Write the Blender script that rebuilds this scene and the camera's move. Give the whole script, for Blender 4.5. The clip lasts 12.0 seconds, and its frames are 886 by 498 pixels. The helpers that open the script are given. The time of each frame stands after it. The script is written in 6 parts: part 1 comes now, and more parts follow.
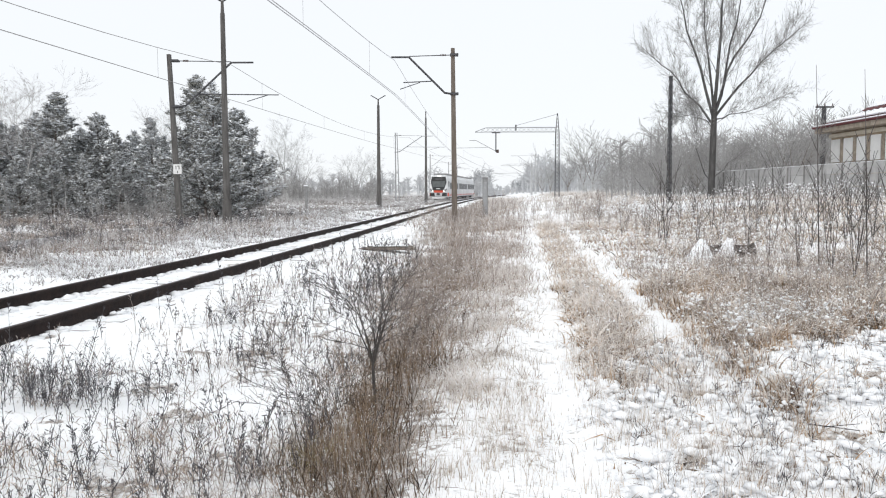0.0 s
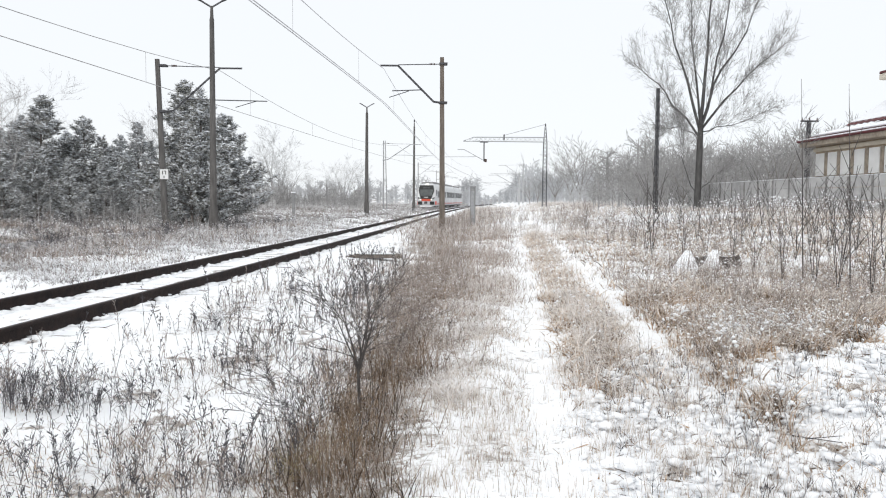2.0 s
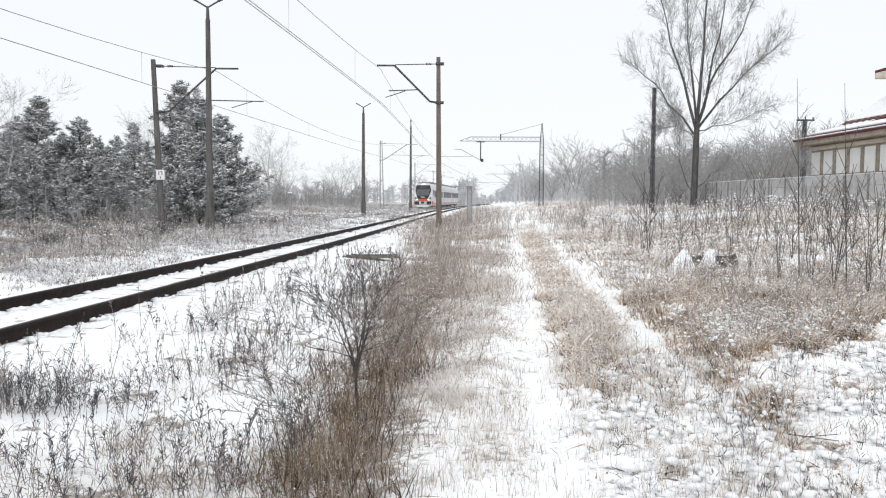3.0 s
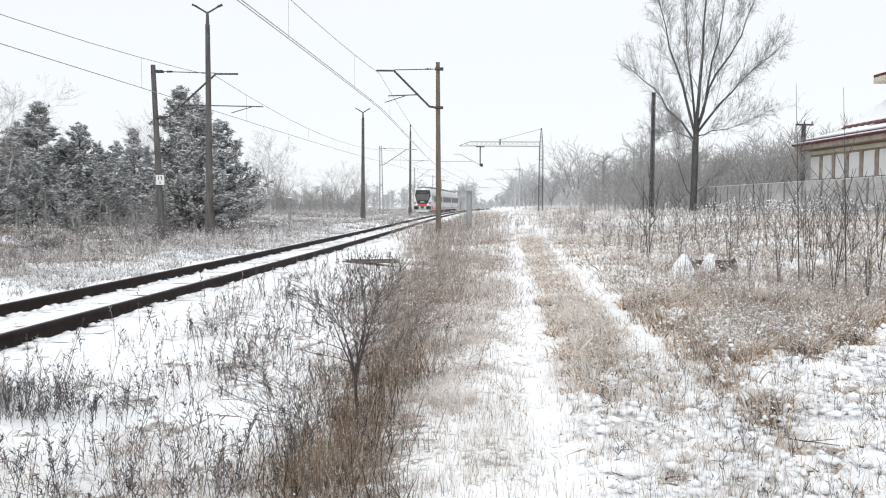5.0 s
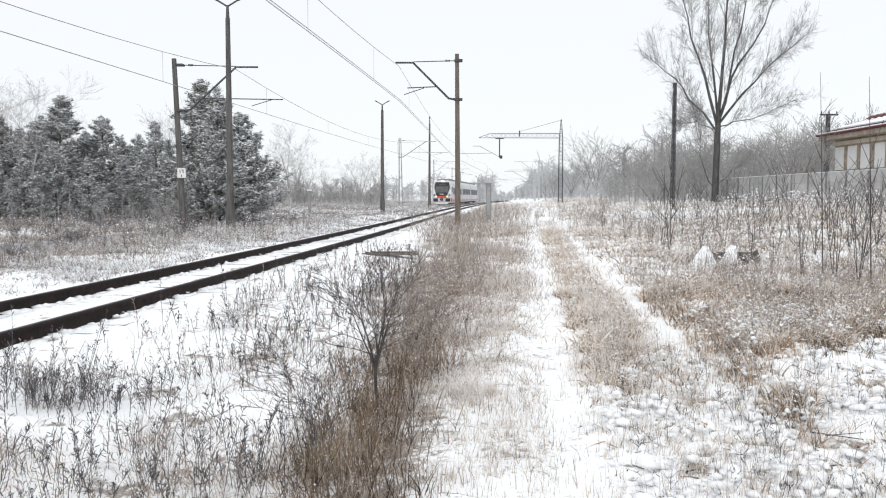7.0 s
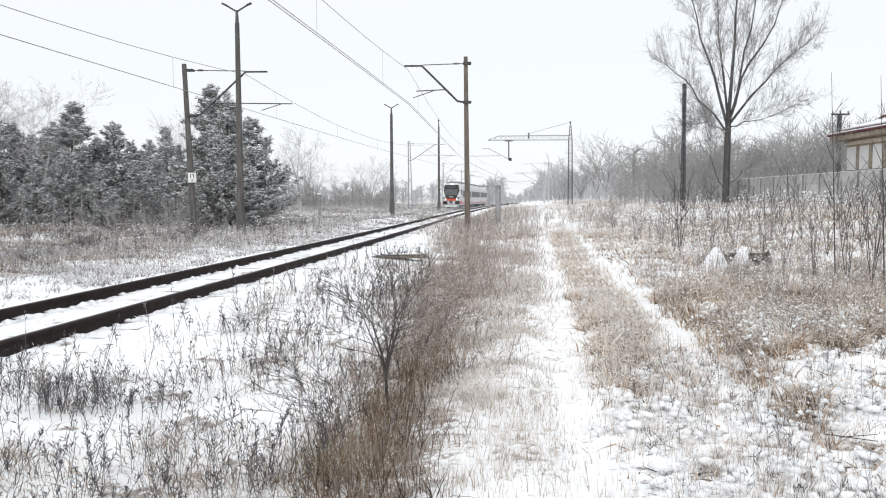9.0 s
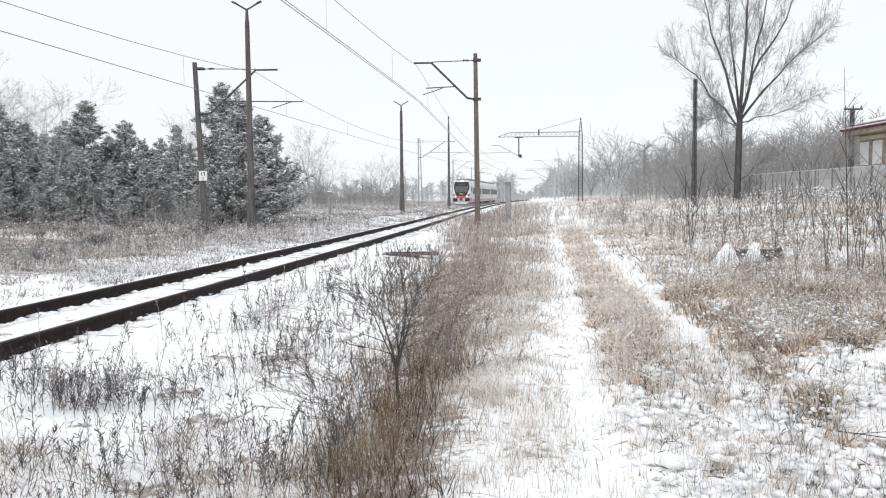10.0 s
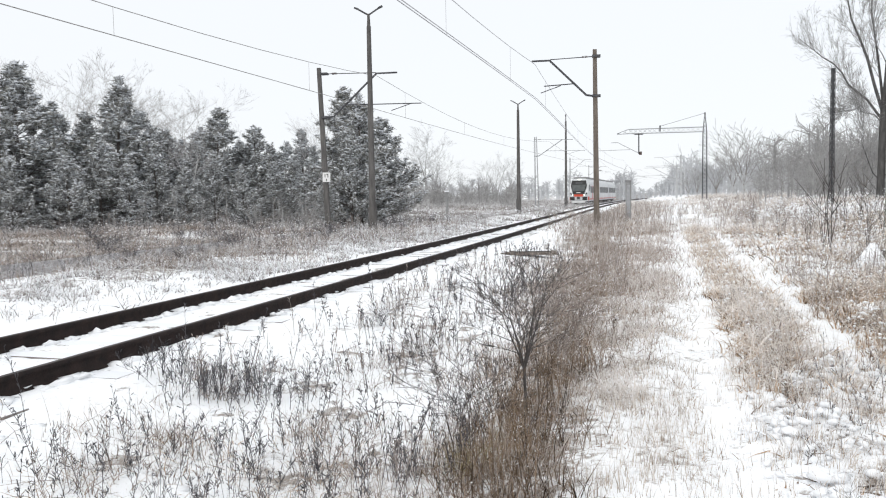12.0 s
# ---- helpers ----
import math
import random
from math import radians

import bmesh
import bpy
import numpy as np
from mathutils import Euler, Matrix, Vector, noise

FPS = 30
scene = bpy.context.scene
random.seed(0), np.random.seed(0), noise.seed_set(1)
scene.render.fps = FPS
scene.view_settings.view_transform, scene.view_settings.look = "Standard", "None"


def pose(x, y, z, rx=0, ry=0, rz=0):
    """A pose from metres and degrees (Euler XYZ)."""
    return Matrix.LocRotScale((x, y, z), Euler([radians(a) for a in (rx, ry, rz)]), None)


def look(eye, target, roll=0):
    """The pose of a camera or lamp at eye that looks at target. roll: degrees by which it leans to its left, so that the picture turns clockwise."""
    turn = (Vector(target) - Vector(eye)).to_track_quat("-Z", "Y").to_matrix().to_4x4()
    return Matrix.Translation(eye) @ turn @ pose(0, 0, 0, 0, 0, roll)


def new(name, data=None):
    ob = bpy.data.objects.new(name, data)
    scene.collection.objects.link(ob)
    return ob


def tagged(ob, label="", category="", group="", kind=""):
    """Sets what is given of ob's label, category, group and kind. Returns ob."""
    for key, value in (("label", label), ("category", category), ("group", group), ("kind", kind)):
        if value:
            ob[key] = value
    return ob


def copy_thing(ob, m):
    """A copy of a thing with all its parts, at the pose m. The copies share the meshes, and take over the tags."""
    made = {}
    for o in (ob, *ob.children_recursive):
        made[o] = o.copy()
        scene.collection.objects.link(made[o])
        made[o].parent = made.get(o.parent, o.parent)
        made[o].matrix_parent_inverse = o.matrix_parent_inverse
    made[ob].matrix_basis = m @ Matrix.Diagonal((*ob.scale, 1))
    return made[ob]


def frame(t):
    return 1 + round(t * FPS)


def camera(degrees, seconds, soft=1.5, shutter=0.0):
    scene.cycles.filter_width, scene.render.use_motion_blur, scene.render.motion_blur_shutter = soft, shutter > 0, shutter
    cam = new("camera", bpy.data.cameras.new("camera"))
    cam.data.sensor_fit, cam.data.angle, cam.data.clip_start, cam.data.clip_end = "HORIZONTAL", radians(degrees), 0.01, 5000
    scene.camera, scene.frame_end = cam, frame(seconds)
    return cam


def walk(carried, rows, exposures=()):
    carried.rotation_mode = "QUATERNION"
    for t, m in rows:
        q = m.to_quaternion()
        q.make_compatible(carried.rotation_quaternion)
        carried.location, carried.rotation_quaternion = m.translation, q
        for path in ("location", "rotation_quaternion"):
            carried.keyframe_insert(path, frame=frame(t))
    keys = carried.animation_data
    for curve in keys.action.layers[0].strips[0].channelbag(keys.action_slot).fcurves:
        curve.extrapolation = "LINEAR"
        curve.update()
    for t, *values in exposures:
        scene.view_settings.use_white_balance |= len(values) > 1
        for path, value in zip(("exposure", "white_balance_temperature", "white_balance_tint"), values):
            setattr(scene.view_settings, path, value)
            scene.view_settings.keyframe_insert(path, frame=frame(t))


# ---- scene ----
# ---- the camera and its walk ----
cam = camera(60.08, 12.0, soft=1.1)
EYE = 1.6
TURNS = [
    (0.0, 0, -0.06, -4.36, 0.28), (0.2, 0, -0.14, -4.19, 0.12), (0.5, 0, -0.73, -3.07, -0.19), (1.0, 0, -0.53, -3.74, -0.55), (1.5, 0, -0.72, -3.91, -0.54),
    (2.0, 0, -0.98, -3.72, -0.44), (2.5, 0, -0.90, -3.53, -0.42), (3.0, 0, -1.22, -3.73, -0.29),
    (5.0, 0, -1.25, -3.37, -0.22), (5.5, 0, -1.10, -3.50, -0.20), (6.0, 0, -0.54, -3.56, -0.02), (6.5, 0, -0.30, -3.76, -0.10),
    (7.0, 0, 0.19, -3.96, -0.07), (9.0, 0, 0.90, -3.75, 0.32), (9.5, 0, 1.52, -3.79, 0.51), (10.0, 0, 1.65, -3.96, 0.55),
    (10.5, 0, 2.03, -3.83, 0.57), (11.0, -0.019, 3.39, -3.96, 0.77), (11.5, -0.051, 6.08, -3.60, 0.79), (12.0, -0.092, 10.25, -3.89, 1.01),
]
walk(cam, [(t, pose(x, 0, EYE, 90 + tilt, lean, turn)) for t, x, turn, tilt, lean in TURNS])

# ---- overcast winter daylight ----
world = bpy.data.worlds.new("overcast_sky")
scene.world = world
world.use_nodes = True
wn, wl = world.node_tree.nodes, world.node_tree.links
wn.clear()
sky = wn.new("ShaderNodeTexSky")
sky.sky_type, sky.sun_disc = "NISHITA", False
sky.sun_elevation, sky.sun_rotation = radians(38), radians(200)
bg_sky, bg_cloud, addsh, wout = wn.new("ShaderNodeBackground"), wn.new("ShaderNodeBackground"), wn.new("ShaderNodeAddShader"), wn.new("ShaderNodeOutputWorld")
bg_sky.inputs["Strength"].default_value = 0.008
bg_cloud.inputs["Color"].default_value = (0.94, 0.967, 1.0, 1)
bg_cloud.inputs["Strength"].default_value = 0.97
wl.new(sky.outputs[0], bg_sky.inputs["Color"])
wl.new(bg_sky.outputs[0], addsh.inputs[0])
wl.new(bg_cloud.outputs[0], addsh.inputs[1])
wl.new(addsh.outputs[0], wout.inputs["Surface"])
sun = new("sun", bpy.data.lights.new("sun", "SUN"))
sun.data.energy, sun.data.angle, sun.data.color = 1.3, radians(60), (1.0, 0.97, 0.93)
sun.matrix_world = look((0, 0, 50), (18, 50, 0))
scene.view_settings.exposure = 0.0


# ---- materials ----
def material(name, a, b, scale=6.0, rough=0.85, metal=0.0, fine=60.0, bump=0.0, island=0.0, snow=0.0, snow_from=0.45, stretch=(1, 1, 1), each=0.0):
    """Two colours mixed by coarse and fine noise; island / each: brightness change from strand to strand / object to object; snow: cover on faces that look up."""
    m = bpy.data.materials.new(name)
    m.use_nodes = True
    n, l = m.node_tree.nodes, m.node_tree.links
    bs = n["Principled BSDF"]
    bs.inputs["Roughness"].default_value, bs.inputs["Metallic"].default_value = rough, metal
    bs.inputs["Specular IOR Level"].default_value = 0.3
    tc, mp = n.new("ShaderNodeTexCoord"), n.new("ShaderNodeMapping")
    mp.inputs["Scale"].default_value = stretch
    l.new(tc.outputs["Object"], mp.inputs["Vector"])
    n1, n2 = n.new("ShaderNodeTexNoise"), n.new("ShaderNodeTexNoise")
    n1.inputs["Scale"].default_value, n2.inputs["Scale"].default_value = scale, fine
    n1.inputs["Detail"].default_value = n2.inputs["Detail"].default_value = 3
    l.new(mp.outputs[0], n1.inputs["Vector"])
    l.new(mp.outputs[0], n2.inputs["Vector"])
    ad = n.new("ShaderNodeMath")
    ad.operation = "MULTIPLY_ADD"
    l.new(n2.outputs["Fac"], ad.inputs[0])
    ad.inputs[1].default_value = 0.45
    l.new(n1.outputs["Fac"], ad.inputs[2])
    rg = n.new("ShaderNodeMapRange")
    rg.inputs["From Min"].default_value, rg.inputs["From Max"].default_value = 0.5, 0.95
    l.new(ad.outputs[0], rg.inputs["Value"])
    fac = rg.outputs[0]
    if island or each:
        src = n.new("ShaderNodeNewGeometry").outputs["Random Per Island"] if island else n.new("ShaderNodeObjectInfo").outputs["Random"]
        mm = n.new("ShaderNodeMath")
        mm.operation, mm.use_clamp = "MULTIPLY_ADD", True
        l.new(src, mm.inputs[0])
        mm.inputs[1].default_value = island or each
        sb = n.new("ShaderNodeMath")
        sb.operation = "SUBTRACT"
        l.new(fac, sb.inputs[0])
        sb.inputs[1].default_value = (island or each) / 2
        l.new(sb.outputs[0], mm.inputs[2])
        fac = mm.outputs[0]
    mix = n.new("ShaderNodeMix")
    mix.data_type = "RGBA"
    mix.inputs["A"].default_value, mix.inputs["B"].default_value = (*a, 1), (*b, 1)
    l.new(fac, mix.inputs["Factor"])
    col = mix.outputs["Result"]
    if snow:
        ge, sx, sr = n.new("ShaderNodeNewGeometry"), n.new("ShaderNodeSeparateXYZ"), n.new("ShaderNodeMapRange")
        l.new(ge.outputs["True Normal"], sx.inputs[0])
        ab = n.new("ShaderNodeMath")
        ab.operation = "MULTIPLY_ADD"
        l.new(n1.outputs["Fac"], ab.inputs[0])
        ab.inputs[1].default_value = 0.5
        flat = n.new("ShaderNodeMath")
        flat.operation = "ABSOLUTE"
        l.new(sx.outputs["Z"], flat.inputs[0])
        l.new(flat.outputs[0], ab.inputs[2])
        sr.inputs["From Min"].default_value, sr.inputs["From Max"].default_value = snow_from + 0.2, snow_from + 0.4
        sr.inputs["To Max"].default_value = snow
        l.new(ab.outputs[0], sr.inputs["Value"])
        ms = n.new("ShaderNodeMix")
        ms.data_type = "RGBA"
        l.new(sr.outputs[0], ms.inputs["Factor"])
        l.new(col, ms.inputs["A"])
        ms.inputs["B"].default_value = (0.84, 0.86, 0.89, 1)
        col = ms.outputs["Result"]
    l.new(col, bs.inputs["Base Color"])
    if bump:
        bp = n.new("ShaderNodeBump")
        bp.inputs["Strength"].default_value, bp.inputs["Distance"].default_value = bump, 0.02
        l.new(ad.outputs[0], bp.inputs["Height"])
        l.new(bp.outputs[0], bs.inputs["Normal"])
    return m


M_RUST = material("rusty_rail_steel", (0.012, 0.009, 0.009), (0.034, 0.021, 0.018), 8, 0.75, 0.2, bump=0.4)
M_RUST_SNOW = material("snow_dusted_rail", (0.2, 0.18, 0.17), (0.6, 0.6, 0.61), 3, 0.8)
M_RAILTOP = material("worn_rail_head", (0.035, 0.028, 0.026), (0.09, 0.075, 0.07), 5, 0.6, 0.3)
M_SLEEPER = material("snowy_sleeper", (0.18, 0.16, 0.15), (0.34, 0.32, 0.3), 4, 0.9, bump=0.4, snow=1.0, snow_from=0.52, each=0.4)
M_CONC = material("weathered_dark_pole", (0.065, 0.062, 0.06), (0.155, 0.148, 0.142), 3, 0.9, bump=0.5, stretch=(3, 3, 0.4))
M_CONC_BROWN = material("weathered_brown_pole", (0.10, 0.082, 0.068), (0.2, 0.172, 0.148), 3, 0.9, bump=0.5, stretch=(3, 3, 0.4))
# far pole: the haze in front of it is mixed into its colour
M_FARPOLE = material("hazed_pole", (0.24, 0.245, 0.25), (0.36, 0.365, 0.37), 3, 0.9, bump=0.3)
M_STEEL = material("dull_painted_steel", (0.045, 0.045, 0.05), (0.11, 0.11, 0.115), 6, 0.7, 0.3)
# far steel, two steps of painted haze; the cabinet door shares the first
M_FARSTEEL = material("hazed_pale_steel", (0.28, 0.285, 0.29), (0.4, 0.41, 0.42), 6, 0.8, 0.1)
M_FARTHEST = material("far_hazed_steel", (0.38, 0.385, 0.39), (0.5, 0.505, 0.51), 6, 0.9)
M_WIRE = material("frosted_wire", (0.36, 0.36, 0.37), (0.55, 0.55, 0.56), 20, 0.8)
M_WIRE_DARK = material("old_copper_wire", (0.22, 0.215, 0.21), (0.4, 0.39, 0.38), 20, 0.8)
M_INSUL = material("brown_glazed_insulator", (0.05, 0.035, 0.03), (0.09, 0.06, 0.05), 10, 0.35)
M_WHITE = material("white_enamel", (0.7, 0.7, 0.69), (0.8, 0.8, 0.79), 14, 0.5)
M_BLACK = material("black_paint", (0.02, 0.02, 0.02), (0.04, 0.04, 0.04), 14, 0.6)
M_BOX = material("grey_concrete", (0.2, 0.2, 0.2), (0.33, 0.33, 0.33), 5, 0.9, bump=0.4)


# ---- mesh helpers ----
def part(name, bm, mat, parent=None, label=""):
    me = bpy.data.meshes.new(name)
    bm.to_mesh(me)
    bm.free()
    me.materials.append(mat)
    ob = new(name, me)
    ob.parent = parent
    return tagged(ob, label)


def thing(name, at, label, category, group="", kind="", turn=0.0):
    ob = new(name)
    ob.empty_display_size = 0.2
    ob.matrix_basis = pose(*at, 0, 0, turn)
    return tagged(ob, label, category, group, kind)


def box(bm, c, s, rot=None, bevel=0.0):
    m = Matrix.Translation(c) @ (rot.to_4x4() if rot else Matrix()) @ Matrix.Diagonal((*s, 1))
    vs = bmesh.ops.create_cube(bm, size=1, matrix=m)["verts"]
    if bevel:
        es = list({e for v in vs for e in v.link_edges})
        bmesh.ops.bevel(bm, geom=es, offset=bevel, segments=2, affect="EDGES", profile=0.6)
    return bm


def rod(bm, p, q, r0, r1=None, seg=8, square=False):
    """A tapered round (or square) bar from p to q."""
    p, q = Vector(p), Vector(q)
    d = q - p
    turn = d.to_track_quat("Z", "X" if abs(d.normalized().z) > 0.9 else "Y").to_matrix().to_4x4()
    m = Matrix.Translation((p + q) / 2) @ turn
    if square:
        m = m @ pose(0, 0, 0, 0, 0, 45)
    bmesh.ops.create_cone(bm, cap_ends=True, segments=4 if square else seg, radius1=r0, radius2=r0 if r1 is None else r1, depth=d.length, matrix=m)
    return bm


def B():
    return bmesh.new()


def mesh_from(name, V, F):
    """A mesh from arrays of corners and of equal-sided faces."""
    me = bpy.data.meshes.new(name)
    V, F = np.ascontiguousarray(V, np.float32), np.ascontiguousarray(F, np.int32)
    k = F.shape[1]
    me.vertices.add(len(V))
    me.vertices.foreach_set("co", V.ravel())
    me.loops.add(F.size)
    me.loops.foreach_set("vertex_index", F.ravel())
    me.polygons.add(len(F))
    me.polygons.foreach_set("loop_start", np.arange(0, F.size, k, dtype=np.int32))
    me.update(calc_edges=True)
    return me


def put_mesh(name, V, F, mat, parent=None, label="", category="", kind="", smooth=False):
    me = mesh_from(name, V, F)
    me.materials.append(mat)
    if smooth:
        me.polygons.foreach_set("use_smooth", np.ones(len(F), bool))
    ob = new(name, me)
    ob.parent = parent
    return tagged(ob, label, category, "", kind)


def unit(v):
    return v / np.maximum(np.linalg.norm(v, axis=-1, keepdims=True), 1e-9)


def blades(base, way, length, width, droop, rng, segs=3):
    """Ribbons that rise from base along way and droop towards their tip. Corners and quads."""
    n = len(base)
    side = rng.normal(size=(n, 3))
    side[:, 2] *= 0.2
    side = unit(np.cross(unit(way), side))
    lean = rng.normal(size=(n, 3))
    lean[:, 2] = -0.6
    lean = unit(lean)
    rows = []
    for i in range(segs + 1):
        u = i / segs
        c = base + way * (length * u)[:, None] + lean * (droop * length * u * u)[:, None]
        w = (width * (1 - 0.85 * u))[:, None]
        rows += [c - side * w / 2, c + side * w / 2]
    V = np.stack(rows, 1).reshape(-1, 3)
    o = (np.arange(n) * 2 * (segs + 1))[:, None]
    F = np.concatenate([o + np.array([[2 * i, 2 * i + 1, 2 * i + 3, 2 * i + 2]]) for i in range(segs)], 0)
    return V, F


def sticks(P, Q, r0, r1):
    """Three-sided tapered bars from P to Q."""
    d = unit(Q - P)
    ref = np.where(np.abs(d[:, 2:3]) > 0.9, [[1.0, 0, 0]], [[0, 0, 1.0]])
    a = unit(np.cross(d, ref))
    b = np.cross(d, a)
    rows = []
    for c, r in ((P, r0), (Q, r1)):
        for k in range(3):
            t = 2 * math.pi * k / 3
            rows.append(c + (a * math.cos(t) + b * math.sin(t)) * r[:, None])
    V = np.stack(rows, 1).reshape(-1, 3)
    o = (np.arange(len(P)) * 6)[:, None]
    F = np.concatenate([o + np.array([[k, (k + 1) % 3, 3 + (k + 1) % 3, 3 + k]]) for k in range(3)], 0)
    return V, F


# ---- plan: the two tracks, the ground ----
def smooth_through(knots):
    ky, kx = np.array(knots, float).T
    ys = np.arange(ky[0], ky[-1], 2.0)
    xs = np.interp(ys, ky, kx)
    for _ in range(6):
        xs = np.convolve(np.pad(xs, 4, mode="reflect", reflect_type="odd"), np.ones(9) / 9, "valid")
    return lambda y: np.interp(y, ys, xs)


track_a = smooth_through([(-80, -13.7), (-20, -7.9), (8, -5.22), (25, -3.68), (45, -2.1), (70, -0.4), (92, 1.3), (140, 6.0), (200, 13.5), (300, 31), (500, 78), (700, 140)])
track_b = smooth_through([(-80, -24.5), (0, -15.0), (22, -12.5), (39, -10.4), (58, -8.7), (75, -6.5), (92, -3.9), (106, -1.9), (140, 2.2), (200, 9.5), (300, 27), (500, 74), (700, 136)])
RAIL_A, RAIL_B = 0.21, 0.14


def wob(x, y, s, seed=0.0):
    """Smooth wandering of about -1 to 1, over s metres."""
    x, y = np.asarray(x, float) / s, np.asarray(y, float) / s
    return (np.sin(2.1 * x + 1.3 * y + seed) + np.sin(-1.7 * x + 2.6 * y + 2.1 + seed * 1.7) + np.sin(3.9 * x - 0.8 * y + 0.5 + seed * 2.3) + np.sin(1.1 * x + 4.3 * y + seed * 3.1)) / 4


def patchy(x, y, s, seed=0):
    """Uneven patches of 0 to 1, about s metres across."""
    x, y = np.asarray(x, float) / s, np.asarray(y, float) / s
    i, j = np.floor(x), np.floor(y)
    u, v = x - i, y - j
    u, v = u * u * (3 - 2 * u), v * v * (3 - 2 * v)

    def knot(a, b):
        h = np.sin(a * 127.1 + b * 311.7 + seed * 74.7) * 43758.5453
        return h - np.floor(h)

    return (knot(i, j) * (1 - u) + knot(i + 1, j) * u) * (1 - v) + (knot(i, j + 1) * (1 - u) + knot(i + 1, j + 1) * u) * v


def step(v, a, b):
    t = np.clip((v - a) / (b - a), 0, 1)
    return t * t * (3 - 2 * t)


def into_field(x, y):
    """Metres behind the ragged edge where the tall field grass begins."""
    return y - 3.3 - 1.07 * x + 2.2 * (patchy(x, y, 0.8, 21) - 0.5) + 0.9 * (patchy(x, y, 0.3, 22) - 0.5)


def snow_front(x, y):
    """Where snow lies in clumps over bowed grass beside the path, 0 to 1."""
    o = x - (1.05 + 0.105 * y)
    return step(o + 1.45 * (1 - step(y, 6.2, 9.0)), 0.85, 1.15) * (1 - step(into_field(x, y), 0.0, 1.2) * step(o, 0.6, 0.9)) * (1 - step(y, 10, 14))


def ground_z(x, y):
    x, y = np.asarray(x, float), np.asarray(y, float)
    z = 0.10 * wob(x, y, 6) + 0.045 * wob(x, y, 1.3, 2) + 0.022 * wob(x, y, 0.45, 4)
    far = step(y, 120, 400)
    z = z + far * 1.0 * wob(x, y, 90, 1)
    path_x = x - (1.05 + 0.105 * y)
    on_path = np.exp(-(path_x / 1.3) ** 2)
    z = z * (1 - 0.7 * on_path) - 0.05 * (np.exp(-((path_x - 0.8) / 0.22) ** 2) + np.exp(-((path_x + 0.8) / 0.22) ** 2))
    z = z + 0.95 * step(x - 0.05 * y, 4.0, 13) * step(y, 9, 28) + 0.10 * step(x, 2.2, 4.5)
    z = z - 0.12 * np.exp(-((x + 2.0 - 0.06 * y) / 1.1) ** 2)
    near = 1 - step(np.hypot(x, y), 14, 24)
    clumps = patchy(x, y, 0.26, 1) * 0.6 + patchy(x, y, 0.11, 2) * 0.4
    z = z + near * snow_front(x, y) * 0.17 * (clumps - 0.45) + near * (1 - on_path) * 0.035 * (patchy(x, y, 0.2, 3) - 0.5) + near * on_path * 0.018 * (patchy(x, y, 0.13, 4) - 0.5)
    for line, top, shoulder in ((track_a, 0.035, 2.6), (track_b, -0.03, 2.9)):
        d = np.abs(x - line(y))
        k = 1 - step(d, 1.0, shoulder)
        z = z * (1 - k) + (top + 0.012 * wob(x, y, 0.5, 3) + near * 0.035 * (patchy(x, y, 0.24, 8) - 0.5)) * k
    between = step(x, track_b(y) + 2, track_b(y) + 4) * (1 - step(x, track_a(y) - 4, track_a(y) - 2))
    z = z + (0.22 + 0.16 * (patchy(x, y, 0.7, 9) - 0.5)) * between
    z = z + 0.25 * (1 - step(x, track_b(y) - 9, track_b(y) - 3))
    return z



def grid_line(lo, hi, near, fine, even, grow):
    """Places from lo to hi: evenly spaced within even metres of near, then ever wider apart."""
    arms = []
    for end in (hi - near, near - lo):
        pts, d = [0.0], fine
        while pts[-1] < end:
            pts.append(pts[-1] + d)
            if pts[-1] > even:
                d *= grow
        arms.append(pts)
    return np.array([-v for v in arms[1][:0:-1]] + arms[0]) + near


